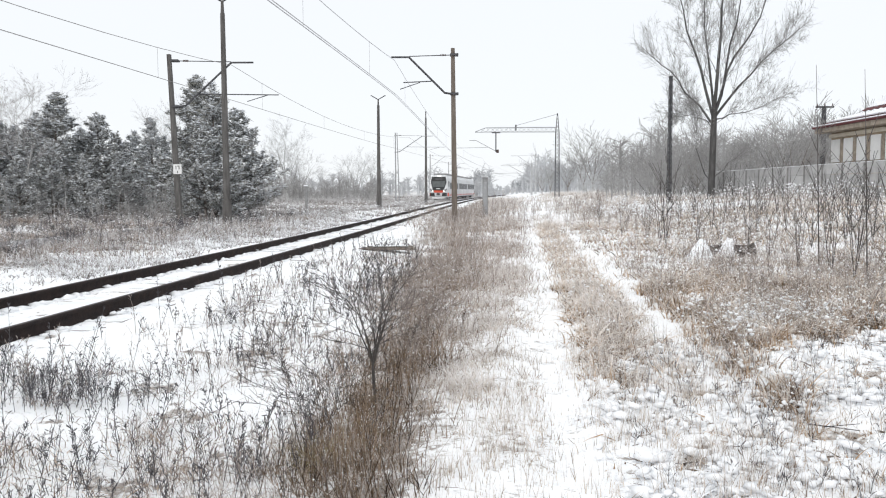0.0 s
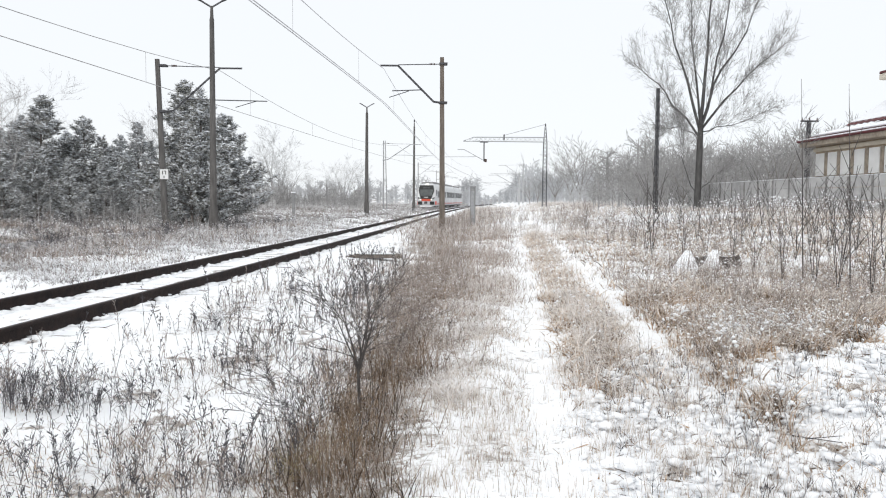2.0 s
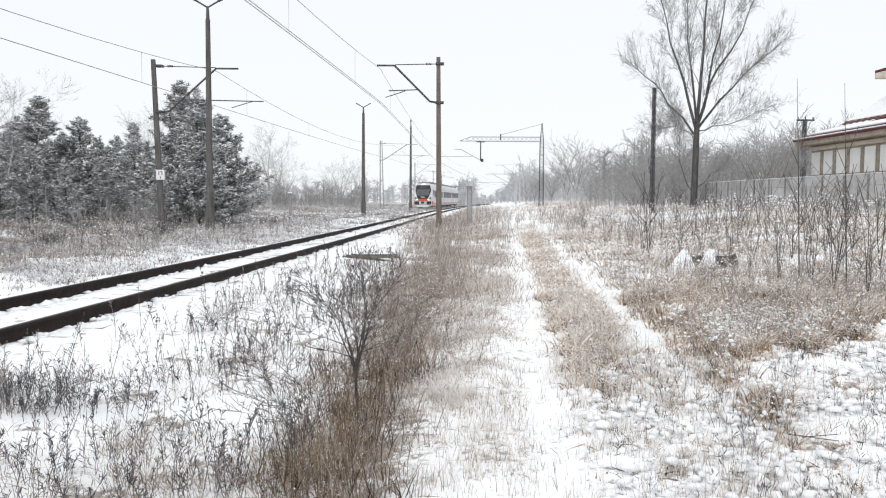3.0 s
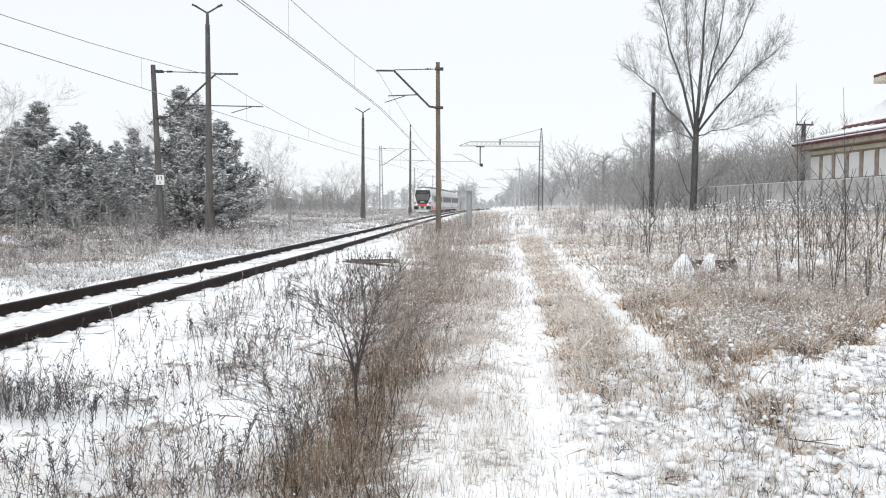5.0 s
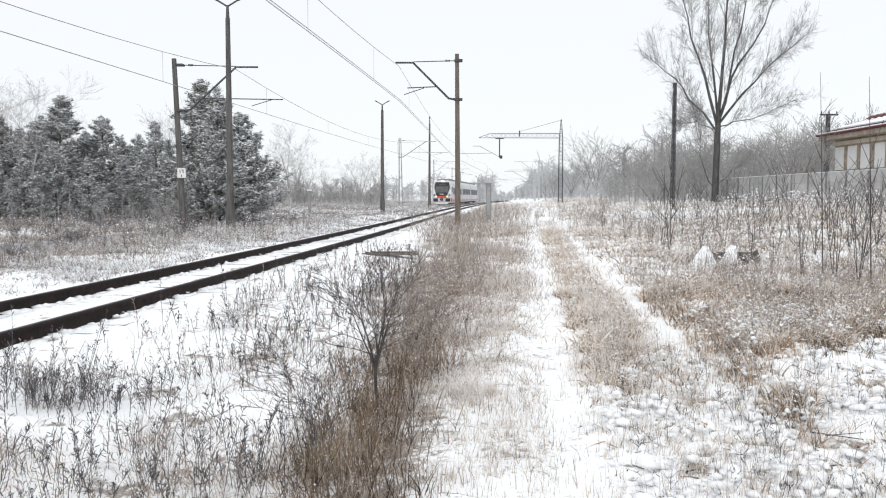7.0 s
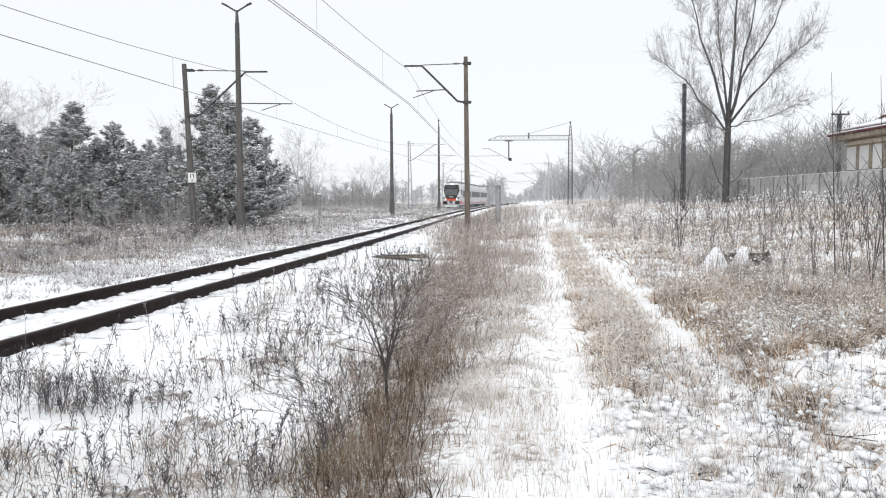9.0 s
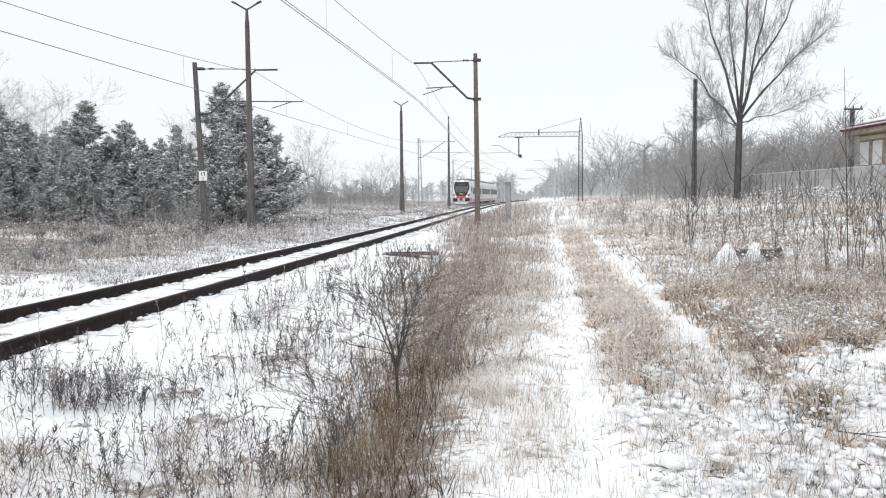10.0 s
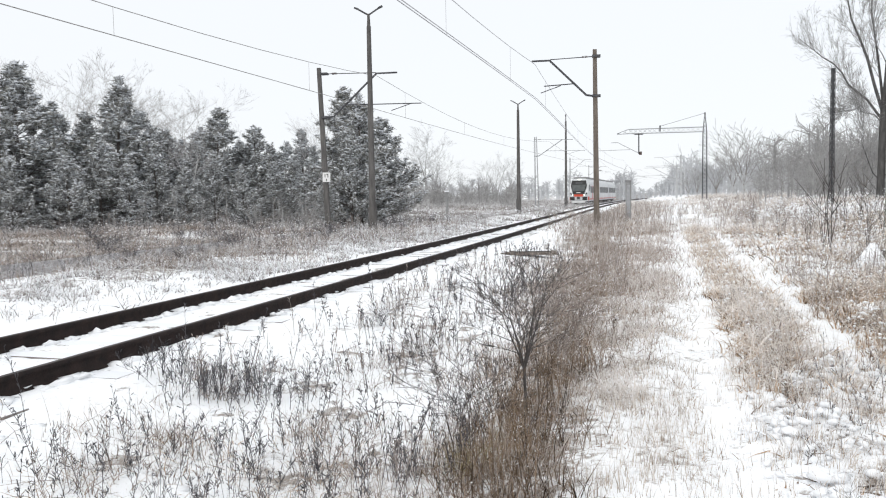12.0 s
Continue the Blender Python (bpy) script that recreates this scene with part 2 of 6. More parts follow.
def ground_material():
    m = bpy.data.materials.new("snow_over_dead_grass")
    m.use_nodes = True
    n, l = m.node_tree.nodes, m.node_tree.links
    bs = n["Principled BSDF"]
    bs.inputs["Roughness"].default_value = 0.75
    bs.inputs["Specular IOR Level"].default_value = 0.25
    tc = n.new("ShaderNodeTexCoord")
    n1, n2, n3 = (n.new("ShaderNodeTexNoise") for _ in range(3))
    for nd, s, d in ((n1, 1.1, 5), (n2, 9.0, 5), (n3, 45.0, 3)):
        nd.inputs["Scale"].default_value, nd.inputs["Detail"].default_value = s, d
        l.new(tc.outputs["Object"], nd.inputs["Vector"])
    litter = n.new("ShaderNodeAttribute")
    litter.attribute_name = "litter"

    def op(kind, a, b, c=None):
        nd = n.new("ShaderNodeMath")
        nd.operation = kind
        for i, v in enumerate((a, b, c)):
            if v is None:
                continue
            if isinstance(v, float):
                nd.inputs[i].default_value = v
            else:
                l.new(v, nd.inputs[i])
        return nd.outputs[0]

    amount = op("ADD", op("MULTIPLY", n2.outputs["Fac"], 0.9), op("MULTIPLY", n3.outputs["Fac"], 0.5))
    amount = op("ADD", amount, op("MULTIPLY", n1.outputs["Fac"], 0.3))
    amount = op("ADD", amount, op("MULTIPLY", litter.outputs["Fac"], 0.42))
    rg = n.new("ShaderNodeMapRange")
    rg.inputs["From Min"].default_value, rg.inputs["From Max"].default_value = 1.0, 1.16
    l.new(amount, rg.inputs["Value"])
    rg.inputs["To Max"].default_value = 0.8
    brown = n.new("ShaderNodeMix")
    brown.data_type = "RGBA"
    brown.inputs["A"].default_value, brown.inputs["B"].default_value = (0.075, 0.058, 0.045, 1), (0.30, 0.235, 0.175, 1)
    l.new(n3.outputs["Fac"], brown.inputs["Factor"])
    mix = n.new("ShaderNodeMix")
    mix.data_type = "RGBA"
    mix.inputs["A"].default_value = (0.915, 0.925, 0.94, 1)
    l.new(brown.outputs["Result"], mix.inputs["B"])
    l.new(rg.outputs[0], mix.inputs["Factor"])
    l.new(mix.outputs["Result"], bs.inputs["Base Color"])
    bp = n.new("ShaderNodeBump")
    bp.inputs["Strength"].default_value, bp.inputs["Distance"].default_value = 0.5, 0.05
    l.new(op("ADD", op("MULTIPLY", n2.outputs["Fac"], 1.0), op("MULTIPLY", n3.outputs["Fac"], 0.35)), bp.inputs["Height"])
    l.new(bp.outputs[0], bs.inputs["Normal"])
    return m


def litter_at(x, y):
    """How much dead growth, or shade painted with it, darkens the snow, 0 to 1."""
    x, y = np.asarray(x, float), np.asarray(y, float)
    px = x - (1.05 + 0.105 * y)
    strip = np.exp(-((x + 0.5 - 0.045 * (y - 4)) / (0.36 + 0.04 * np.maximum(y - 4, 0))) ** 2) * step(patchy(x, y, 0.3, 7), 0.05, 0.5)
    mid = 0.45 * np.exp(-(px / 0.4) ** 2) * patchy(x, y, 0.3, 4)
    field = step(px, 0.75, 1.1) * step(into_field(x, y), 0, 0.6) * (1 - 0.5 * step(y, 11, 16)) * (0.15 + 0.85 * step(patchy(x, y, 0.9, 5) * 0.6 + patchy(x, y, 0.25, 6) * 0.4, 0.35, 0.6))
    clumps = patchy(x, y, 0.26, 1) * 0.6 + patchy(x, y, 0.11, 2) * 0.4
    # hollows between snow clumps: brown leaves, and their shade painted in as well
    front = snow_front(x, y) * (1 - step(clumps, 0.22, 0.33))
    verge = step(px, -2.2, -1.2) * (1 - step(px, -1.0, -0.6)) * 0.4 * patchy(x, y, 0.4, 2)
    beyond = (1 - step(x, track_a(y) - 4.6, track_a(y) - 2.6)) * (0.1 + 0.9 * step(patchy(x, y, 1.6, 8) * 0.6 + patchy(x, y, 0.4, 3) * 0.4, 0.4, 0.6))
    left = 0.6 * (1 - step(px, -3.6, -2.2)) * step(patchy(x, y, 0.5, 7) * 0.5 + patchy(x, y, 0.14, 9) * 0.5, 0.55, 0.72) * step(x, track_a(y) + 1.5, track_a(y) + 2.5)
    tracks = np.minimum(step(np.abs(x - track_a(y)), 1.2, 2.4), step(np.abs(x - track_b(y)), 1.2, 2.4))
    # patches between the rails: ballast bits together with painted sleeper and ballast shadows
    stones_shade = 0.7 * (1 - step(np.abs(x - track_a(y)), 1.0, 1.7)) * step(patchy(x, y, 0.17, 5) * 0.6 + patchy(x, y * 0.4, 0.3, 6) * 0.4, 0.62, 0.78)
    return np.clip((strip + mid + field + front + verge + beyond + left) * tracks + stones_shade, 0, 1)


def build_ground():
    xs, ys = grid_line(-1800, 1800, 0, 0.065, 4.0, 1.055), grid_line(-400, 3000, 6.5, 0.065, 3.2, 1.055)
    X, Y = np.meshgrid(xs, ys)
    Z = ground_z(X, Y)
    V = np.stack([X.ravel(), Y.ravel(), Z.ravel()], 1)
    nx, ny = len(xs), len(ys)
    i = (np.arange(ny - 1)[:, None] * nx + np.arange(nx - 1)[None, :]).ravel()
    F = np.stack([i, i + 1, i + nx + 1, i + nx], 1)
    ob = put_mesh("ground", V, F, ground_material(), label="snow-covered ground with dead grass showing through", category="ground", kind="structure", smooth=True)
    at = ob.data.attributes.new("litter", "FLOAT", "POINT")
    at.data.foreach_set("value", litter_at(X, Y).ravel().astype(np.float32))
    return ob


build_ground()


# ---- the railway ----
RAIL_SHAPE = [(-0.07, 0), (0.07, 0), (0.07, 0.012), (0.012, 0.032), (0.012, 0.13), (0.036, 0.143), (0.036, 0.17), (0.026, 0.178), (-0.026, 0.178), (-0.036, 0.17), (-0.036, 0.143), (-0.012, 0.13), (-0.012, 0.032), (-0.07, 0.012)]


def rail_along(line, side, head_z, y0, y1, parent, mat):
    ys = np.concatenate([np.arange(y0, 60, 1.0), np.arange(60, y1, 4.0)])
    x = line(ys)
    dx = np.gradient(x, ys)
    nrm = unit(np.stack([np.ones_like(dx), -dx], 1))
    k = len(RAIL_SHAPE)
    V = []
    for px, pz in RAIL_SHAPE:
        o = side * 0.7525 + px
        V.append(np.stack([x + nrm[:, 0] * o, ys + nrm[:, 1] * o, np.full_like(x, head_z - 0.178 + pz)], 1))
    V = np.stack(V, 1).reshape(-1, 3)
    r = np.arange(len(ys) - 1)[:, None] * k
    F = np.concatenate([r + np.array([[a, (a + 1) % k, (a + 1) % k + k, a + k]]) for a in range(k)], 0)
    ob = put_mesh("rail", V, F, mat, parent)
    ob.data.materials.append(M_RAILTOP)
    idx = np.zeros(len(F), np.int32)
    m = len(ys) - 1
    idx[7 * m:8 * m] = 1
    ob.data.polygons.foreach_set("material_index", idx)
    return ob


def railway(line, head_z, label, y0, y1, sleepers, mat):
    t = thing("railway_track", (0, 0, 0), label, "railway track", "railway tracks", "structure")
    for s in (-1, 1):
        rail_along(line, s, head_z, y0, y1, t, mat)
    bm = B()
    box(bm, (0, 0, 0), (2.5, 0.26, 0.16), bevel=0.015)
    me = bpy.data.meshes.new("sleeper")
    bm.to_mesh(me)
    bm.free()
    me.materials.append(M_SLEEPER)
    y = y0 if y0 > 2 else 2.0
    for i in range(sleepers):
        ob = new("sleeper", me)
        ob.parent = t
        ob.matrix_basis = pose(float(line(y)), y, head_z - 0.178 - 0.08 + random.uniform(-0.012, 0.016), 0, random.uniform(-0.3, 0.3), -math.degrees(math.atan(float(line(y + 1) - line(y - 1)) / 2)))
        y += 0.62
    return t


railway(track_a, RAIL_A, "dark rusty rails on snow-covered sleepers", -60, 560, 110, M_RUST)
railway(track_b, RAIL_B, "rusty rails of a second track half hidden by grass", -60, 560, 40, M_RUST_SNOW)


# ---- poles, masts and wires ----
def catenary_pole(at, height, reach, side, mats, group_label, sign=False, lean=0.0, wide=0.16, drop=2.3, twin=False, arm=(0.3, 1.33), steady=(1.19, 0.92)):
    """A pole with a slanted bracket, tie rod, arm and steady arm that reach over a track. side: +1 to its right."""
    m_pole, m_steel = mats
    t = thing("catenary_pole", at, group_label, "catenary pole", "catenary poles")
    s = side
    bm = B()
    rod(bm, (0, 0, -0.5), (lean, 0, height), wide * 1.25, wide * 0.85, square=True)
    part("pole", bm, m_pole, t)
    if twin:
        part("second_leg", rod(B(), (0.42, 0, -0.5), (0.2, 0, height), wide, wide * 0.7, square=True), m_pole, t)
    top = height - 0.32
    low = height - drop
    tip = s * reach
    part("tie_rod", rod(B(), (0, 0, top), (tip * 0.72, 0, top - 0.06), 0.022, seg=6), m_steel, t)
    br = B()
    rod(br, (s * 0.12, 0, low), (s * 0.45, 0, low + 0.05), 0.05, seg=6)
    rod(br, (s * 0.45, 0, low + 0.03), (tip * 0.72, 0, top - 0.12), 0.05, seg=6)
    part("bracket", br, m_steel, t)
    part("arm_end", box(B(), (tip * 0.86, 0, top - 0.1), (reach * 0.3, 0.09, 0.08), bevel=0.01), m_steel, t)
    for z in (top, low):
        part("clamp", box(B(), (0, 0, z), (wide * 2.5, wide * 2.5, 0.1), bevel=0.01), m_steel, t)
    ins = B()
    for i in range(4):
        rod(ins, (s * (0.42 + 0.07 * i), 0, top - 0.005), (s * (0.46 + 0.07 * i), 0, top - 0.005), 0.06, 0.045, seg=8)
    part("insulator", ins, M_INSUL, t, "brown ribbed insulator")
    part("registration_arm", rod(B(), (tip * arm[0], 0, low + 0.62), (tip * arm[1], 0, low + 0.56), 0.026, seg=6), m_steel, t)
    part("steady_arm", rod(B(), (tip * steady[0], 0, low + 0.56), (tip * steady[1], 0, low + 0.24), 0.02, seg=6), m_steel, t)
    if sign:
        sg = part("sign_plate", box(B(), (0.02, -wide * 1.3, 2.55), (0.42, 0.02, 0.5), bevel=0.006), M_WHITE, t, "white enamel pole marker plate")
        for dx, dz, w, h in ((-0.07, 0.08, 0.035, 0.18), (0.05, 0.155, 0.11, 0.035), (0.085, 0.07, 0.035, 0.16), (0.0, -0.14, 0.04, 0.11)):
            part("marking", box(B(), (0.02 + dx, -wide * 1.3 - 0.014, 2.55 + dz), (w, 0.012, h)), M_BLACK, sg)
    return t


def lamp_mast(at, height, mats, label, fork=True, wide=0.13):
    t = thing("lamp_mast", at, label, "lamp mast", "lamp masts")
    bm = B()
    rod(bm, (0, 0, -0.5), (0.02, 0, height - 0.5), wide * 1.35, wide * 0.8, seg=10)
    part("pole", bm, mats[0], t)
    part("collar", rod(B(), (0.02, 0, height - 0.9), (0.02, 0, height), 0.09, 0.05, seg=10), mats[0], t)
    part("base_sleeve", rod(B(), (0, 0, -0.3), (0, 0, 1.1), wide * 1.8, wide * 1.6, seg=10), mats[0], t)
    if fork:
        for s in (-1, 1):
            part("lamp_arm", rod(B(), (0.02, 0, height - 0.05), (0.02 + s * 0.42, 0, height + 0.2), 0.035, seg=6), mats[1], t)
            part("lamp_head", box(B(), (0.02 + s * 0.5, 0, height + 0.24), (0.2, 0.12, 0.07), Euler((0, -s * 0.4, 0)).to_matrix(), bevel=0.02), mats[1], t)
    else:
        part("lamp_head", box(B(), (0.02, 0, height + 0.18), (0.16, 0.16, 0.3), bevel=0.04), mats[1], t)
    return t


NEAR = (M_CONC, M_STEEL)
catenary_pole((0.62, 38.0, 0), 8.52, 3.05, -1, (M_CONC_BROWN, M_STEEL), "weathered brown catenary pole with a bracket over the track", lean=-0.07, drop=2.2, arm=(0.36, 0.82), steady=(0.55, 0.87))
catenary_pole((-13.42, 39.2, 0.2), 8.3, 3.9, 1, NEAR, "grey catenary pole with a white marker plate", sign=True, lean=-0.3, drop=2.6, wide=0.15)
catenary_pole((-5.55, 92, 0.2), 8.3, 4.4, 1, (M_FARPOLE, M_FARSTEEL), "slender double catenary pole, paled for haze", drop=2.3, wide=0.09, twin=True)
lamp_mast((-8.64, 30.8, 0.15), 8.95, NEAR, "tall dark lamp mast with two short arms", wide=0.11)
lamp_mast((-5.12, 62.2, 0.2), 8.75, (M_CONC, M_STEEL), "tall grey lamp mast with two short arms")
lamp_mast((-1.97, 94, 0.2), 10.7, (M_CONC, M_STEEL), "slim lamp mast with a single head", fork=False)


def lattice(bm, p, q, w0, w1, bays, r=0.03, flat=None):
    """A four-legged lattice from p to q."""
    p, q = Vector(p), Vector(q)
    d = (q - p).normalized()
    a = d.cross(Vector((0, 1, 0))).normalized()
    b = d.cross(a).normalized()
    ring = []
    for i in range(bays + 1):
        u = i / bays
        w, c = (w0 + (w1 - w0) * u) / 2, p.lerp(q, u)
        ring.append([c + a * (sa * w) + b * (sb * w) for sa, sb in ((-1, -1), (1, -1), (1, 1), (-1, 1))])
    for i in range(bays):
        for k in range(4):
            rod(bm, ring[i][k], ring[i + 1][k], r, seg=4)
            rod(bm, ring[i][k], ring[i + 1][(k + 1) % 4] if i % 2 else ring[i][(k + 1) % 4].lerp(ring[i + 1][(k + 1) % 4], 1), r * 0.6, seg=4)
    return bm


def lattice_gantry(at, label):
    t = thing("lattice_gantry", at, label, "lattice gantry", "catenary poles")
    part("mast", lattice(B(), (0, 0, -0.3), (0, 0, 8.0), 0.52, 0.42, 18, 0.032), M_STEEL, t)
    part("mast_head", lattice(B(), (0, 0, 8.0), (0, 0, 10.2), 0.4, 0.06, 5, 0.028), M_STEEL, t)
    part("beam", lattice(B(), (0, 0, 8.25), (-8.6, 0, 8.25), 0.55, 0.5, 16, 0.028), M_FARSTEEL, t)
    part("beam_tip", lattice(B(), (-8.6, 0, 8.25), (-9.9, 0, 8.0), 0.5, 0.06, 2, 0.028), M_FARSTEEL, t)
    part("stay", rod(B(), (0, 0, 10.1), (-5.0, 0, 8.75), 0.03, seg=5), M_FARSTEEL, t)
    part("stay_bracket", box(B(), (-5.0, 0, 8.5), (0.12, 0.5, 0.7), bevel=0.02), M_STEEL, t)
    dp = B()
    rod(dp, (-7.4, 0, 7.95), (-7.4, 0, 5.6), 0.07, seg=6)
    rod(dp, (-7.9, 0, 7.9), (-6.9, 0, 7.9), 0.05, seg=6)
    part("dropper_post", dp, M_STEEL, t)
    arm = B()
    rod(arm, (-7.4, 0, 5.7), (-9.8, 0, 7.0), 0.04, seg=5)
    rod(arm, (-9.8, 0, 7.0), (-10.6, 0, 7.0), 0.04, seg=5)
    rod(arm, (-8.4, 0, 6.15), (-12.4, 0, 6.1), 0.03, seg=5)
    part("bracket", arm, M_FARSTEEL, t)
    part("insulator", box(B(), (-7.2, 0, 5.7), (0.3, 0.15, 0.4), bevel=0.05), M_INSUL, t)
    return t


lattice_gantry((13.9, 93, 0.6), "steel lattice mast with a long lattice beam over the tracks")
# the farthest poles fade by their hazed colour
catenary_pole((18.2, 150, 0.3), 8.4, 4.8, -1, (M_FARTHEST, M_FARTHEST), "distant catenary pole paled for haze", wide=0.2, drop=2.6)
catenary_pole((16.4, 141, 0.3), 6.2, 5.6, -1, (M_FARTHEST, M_FARTHEST), "distant catenary pole paled for haze", wide=0.2, drop=2.4)
catenary_pole((-2.3, 150, 0.3), 8.4, 4.0, 1, (M_FARTHEST, M_FARTHEST), "distant catenary pole paled for haze", wide=0.16)
catenary_pole((1.6, 190, 0.3), 8.4, 4.0, 1, (M_FARTHEST, M_FARTHEST), "distant catenary pole paled for haze", wide=0.16)


def wire(name, pts, r, mat, label):
    cu = bpy.data.curves.new(name, "CURVE")
    cu.dimensions, cu.bevel_depth, cu.bevel_resolution = "3D", r, 1
    sp = cu.splines.new("POLY")
    sp.points.add(len(pts) - 1)
    for p, c in zip(sp.points, pts):
        p.co = (*c, 1)
    cu.materials.append(mat)
    tmp = new(name, cu)
    me = bpy.data.meshes.new_from_object(tmp.evaluated_get(bpy.context.evaluated_depsgraph_get()))
    bpy.data.objects.remove(tmp)
    ob = new(name, me)
    if not me.materials:
        me.materials.append(mat)
    return ob


def overhead_line(line, spans, contact_z, messenger_z, offset, r, mat, label, sag=0.55, double=False):
    """Contact wire, sagging messenger and droppers over a track, between the supports."""
    t = thing("overhead_line", (0, 0, 0), label, "overhead line", "overhead lines")
    con, mes = [], []
    drops = []
    for k, (a, b) in enumerate(zip(spans, spans[1:])):
        for i in range(12):
            u = i / 12
            y = a + (b - a) * u
            x = float(line(y)) + offset * (1 - 2 * u if k % 2 else 2 * u - 1) * 0.3
            con.append((x, y, contact_z))
            zm = messenger_z - 4 * u * (1 - u) * sag
            mes.append((x, y, zm))
            if i % 3 == 1 and y < 130:
                drops.append(((x, y, contact_z), (x, y, zm)))
    for nm, p, rr in (("contact_wire", con, r), ("messenger_wire", mes, r * 0.9)):
        wire(nm, p, rr, mat, "").parent = t
    if double:
        wire("contact_wire", [(x + 0.1, y, z) for x, y, z in con], r, mat, "").parent = t
    for p, q in drops:
        part("dropper", rod(B(), p, q, r * 0.45, seg=4), mat, t)
    return t


overhead_line(track_a, [-40, 0, 38, 93, 150, 210, 280], 6.27, 7.95, -1.3, 0.014, M_WIRE, "frosted contact and messenger wires over the near track", 0.55, True)
overhead_line(track_b, [-40, -8, 39.2, 92, 150, 210, 280], 6.2, 7.95, 0.12, 0.014, M_WIRE_DARK, "dark contact and messenger wires over the far track", 1.0)


def gz0(x, y):
    return float(ground_z(x, y)) - 0.05


# ---- signal post box between path and track ----
def relay_box(at):
    t = thing("relay_cabinet", at, "pale concrete trackside cabinet in the grass", "cabinet")
    part("body", box(B(), (0, 0, 1.1), (0.30, 0.3, 2.4), bevel=0.03), M_BOX, t)
    part("cap", box(B(), (0, 0, 2.33), (0.36, 0.36, 0.08), bevel=0.02), M_BOX, t)
    part("door", box(B(), (-0.02, -0.16, 1.3), (0.2, 0.02, 1.6), bevel=0.006), M_FARSTEEL, t, "grey metal door")
    return t


relay_box((2.52, 45, gz0(2.52, 45)))



# ---- trees ----
M_BARK = material("dark_wet_bark", (0.07, 0.062, 0.056), (0.17, 0.15, 0.135), 4, 0.9, bump=0.6, stretch=(2, 2, 0.4))
M_BIGBARK = material("grey_tree_bark", (0.05, 0.049, 0.048), (0.13, 0.126, 0.123), 4, 0.9, bump=0.6, stretch=(2, 2, 0.4))
M_BIGTWIG = material("grey_fine_twigs", (0.18, 0.175, 0.172), (0.34, 0.332, 0.327), 5, 0.9, island=0.5)
M_TWIG = material("brown_grey_twigs", (0.2, 0.18, 0.165), (0.36, 0.335, 0.31), 5, 0.9, island=0.5)
# frost plus painted haze: the next two grow paler for trees further off
M_FROST_HAZE_TWIG = material("frosted_hazed_twigs", (0.26, 0.255, 0.25), (0.46, 0.455, 0.45), 3, 0.9, island=0.5)
M_RIME_HAZE_TWIG = material("rimed_hazed_twigs", (0.44, 0.445, 0.45), (0.62, 0.625, 0.63), 2, 0.9, island=0.4)
# haze over the far woods is put into this pale twig colour
M_FAR_TWIG = material("hazed_far_twigs", (0.48, 0.49, 0.505), (0.64, 0.65, 0.665), 2, 0.9, island=0.4)
M_BIRCH_TWIG = material("fine_birch_twigs", (0.3, 0.285, 0.285), (0.48, 0.465, 0.465), 3, 0.9, island=0.5)
M_BIRCH = material("birch_bark", (0.4, 0.39, 0.38), (0.62, 0.61, 0.6), 5, 0.8, stretch=(1, 1, 3))
# needle base colour is lifted to include haze; snow covers flat faces
M_NEEDLE = material("snowy_pine_needles", (0.135, 0.137, 0.124), (0.36, 0.36, 0.332), 1.2, 0.8, island=0.6, snow=0.9, snow_from=0.45)
M_PINE_SNOW = material("bough_snow", (0.62, 0.64, 0.67), (0.84, 0.86, 0.89), 3, 0.8, island=0.5)
# back row: greyer needles, haze put into the colour along with frost
M_NEEDLE_FAR = material("frosted_hazed_needles", (0.17, 0.185, 0.175), (0.3, 0.31, 0.3), 1.0, 0.85, island=0.5, snow=0.9, snow_from=0.5)


def turned(d, angle, rng):
    a = rng.normal(size=3)
    a -= d * a.dot(d)
    a /= np.linalg.norm(a) + 1e-9
    return d * math.cos(angle) + a * math.sin(angle)


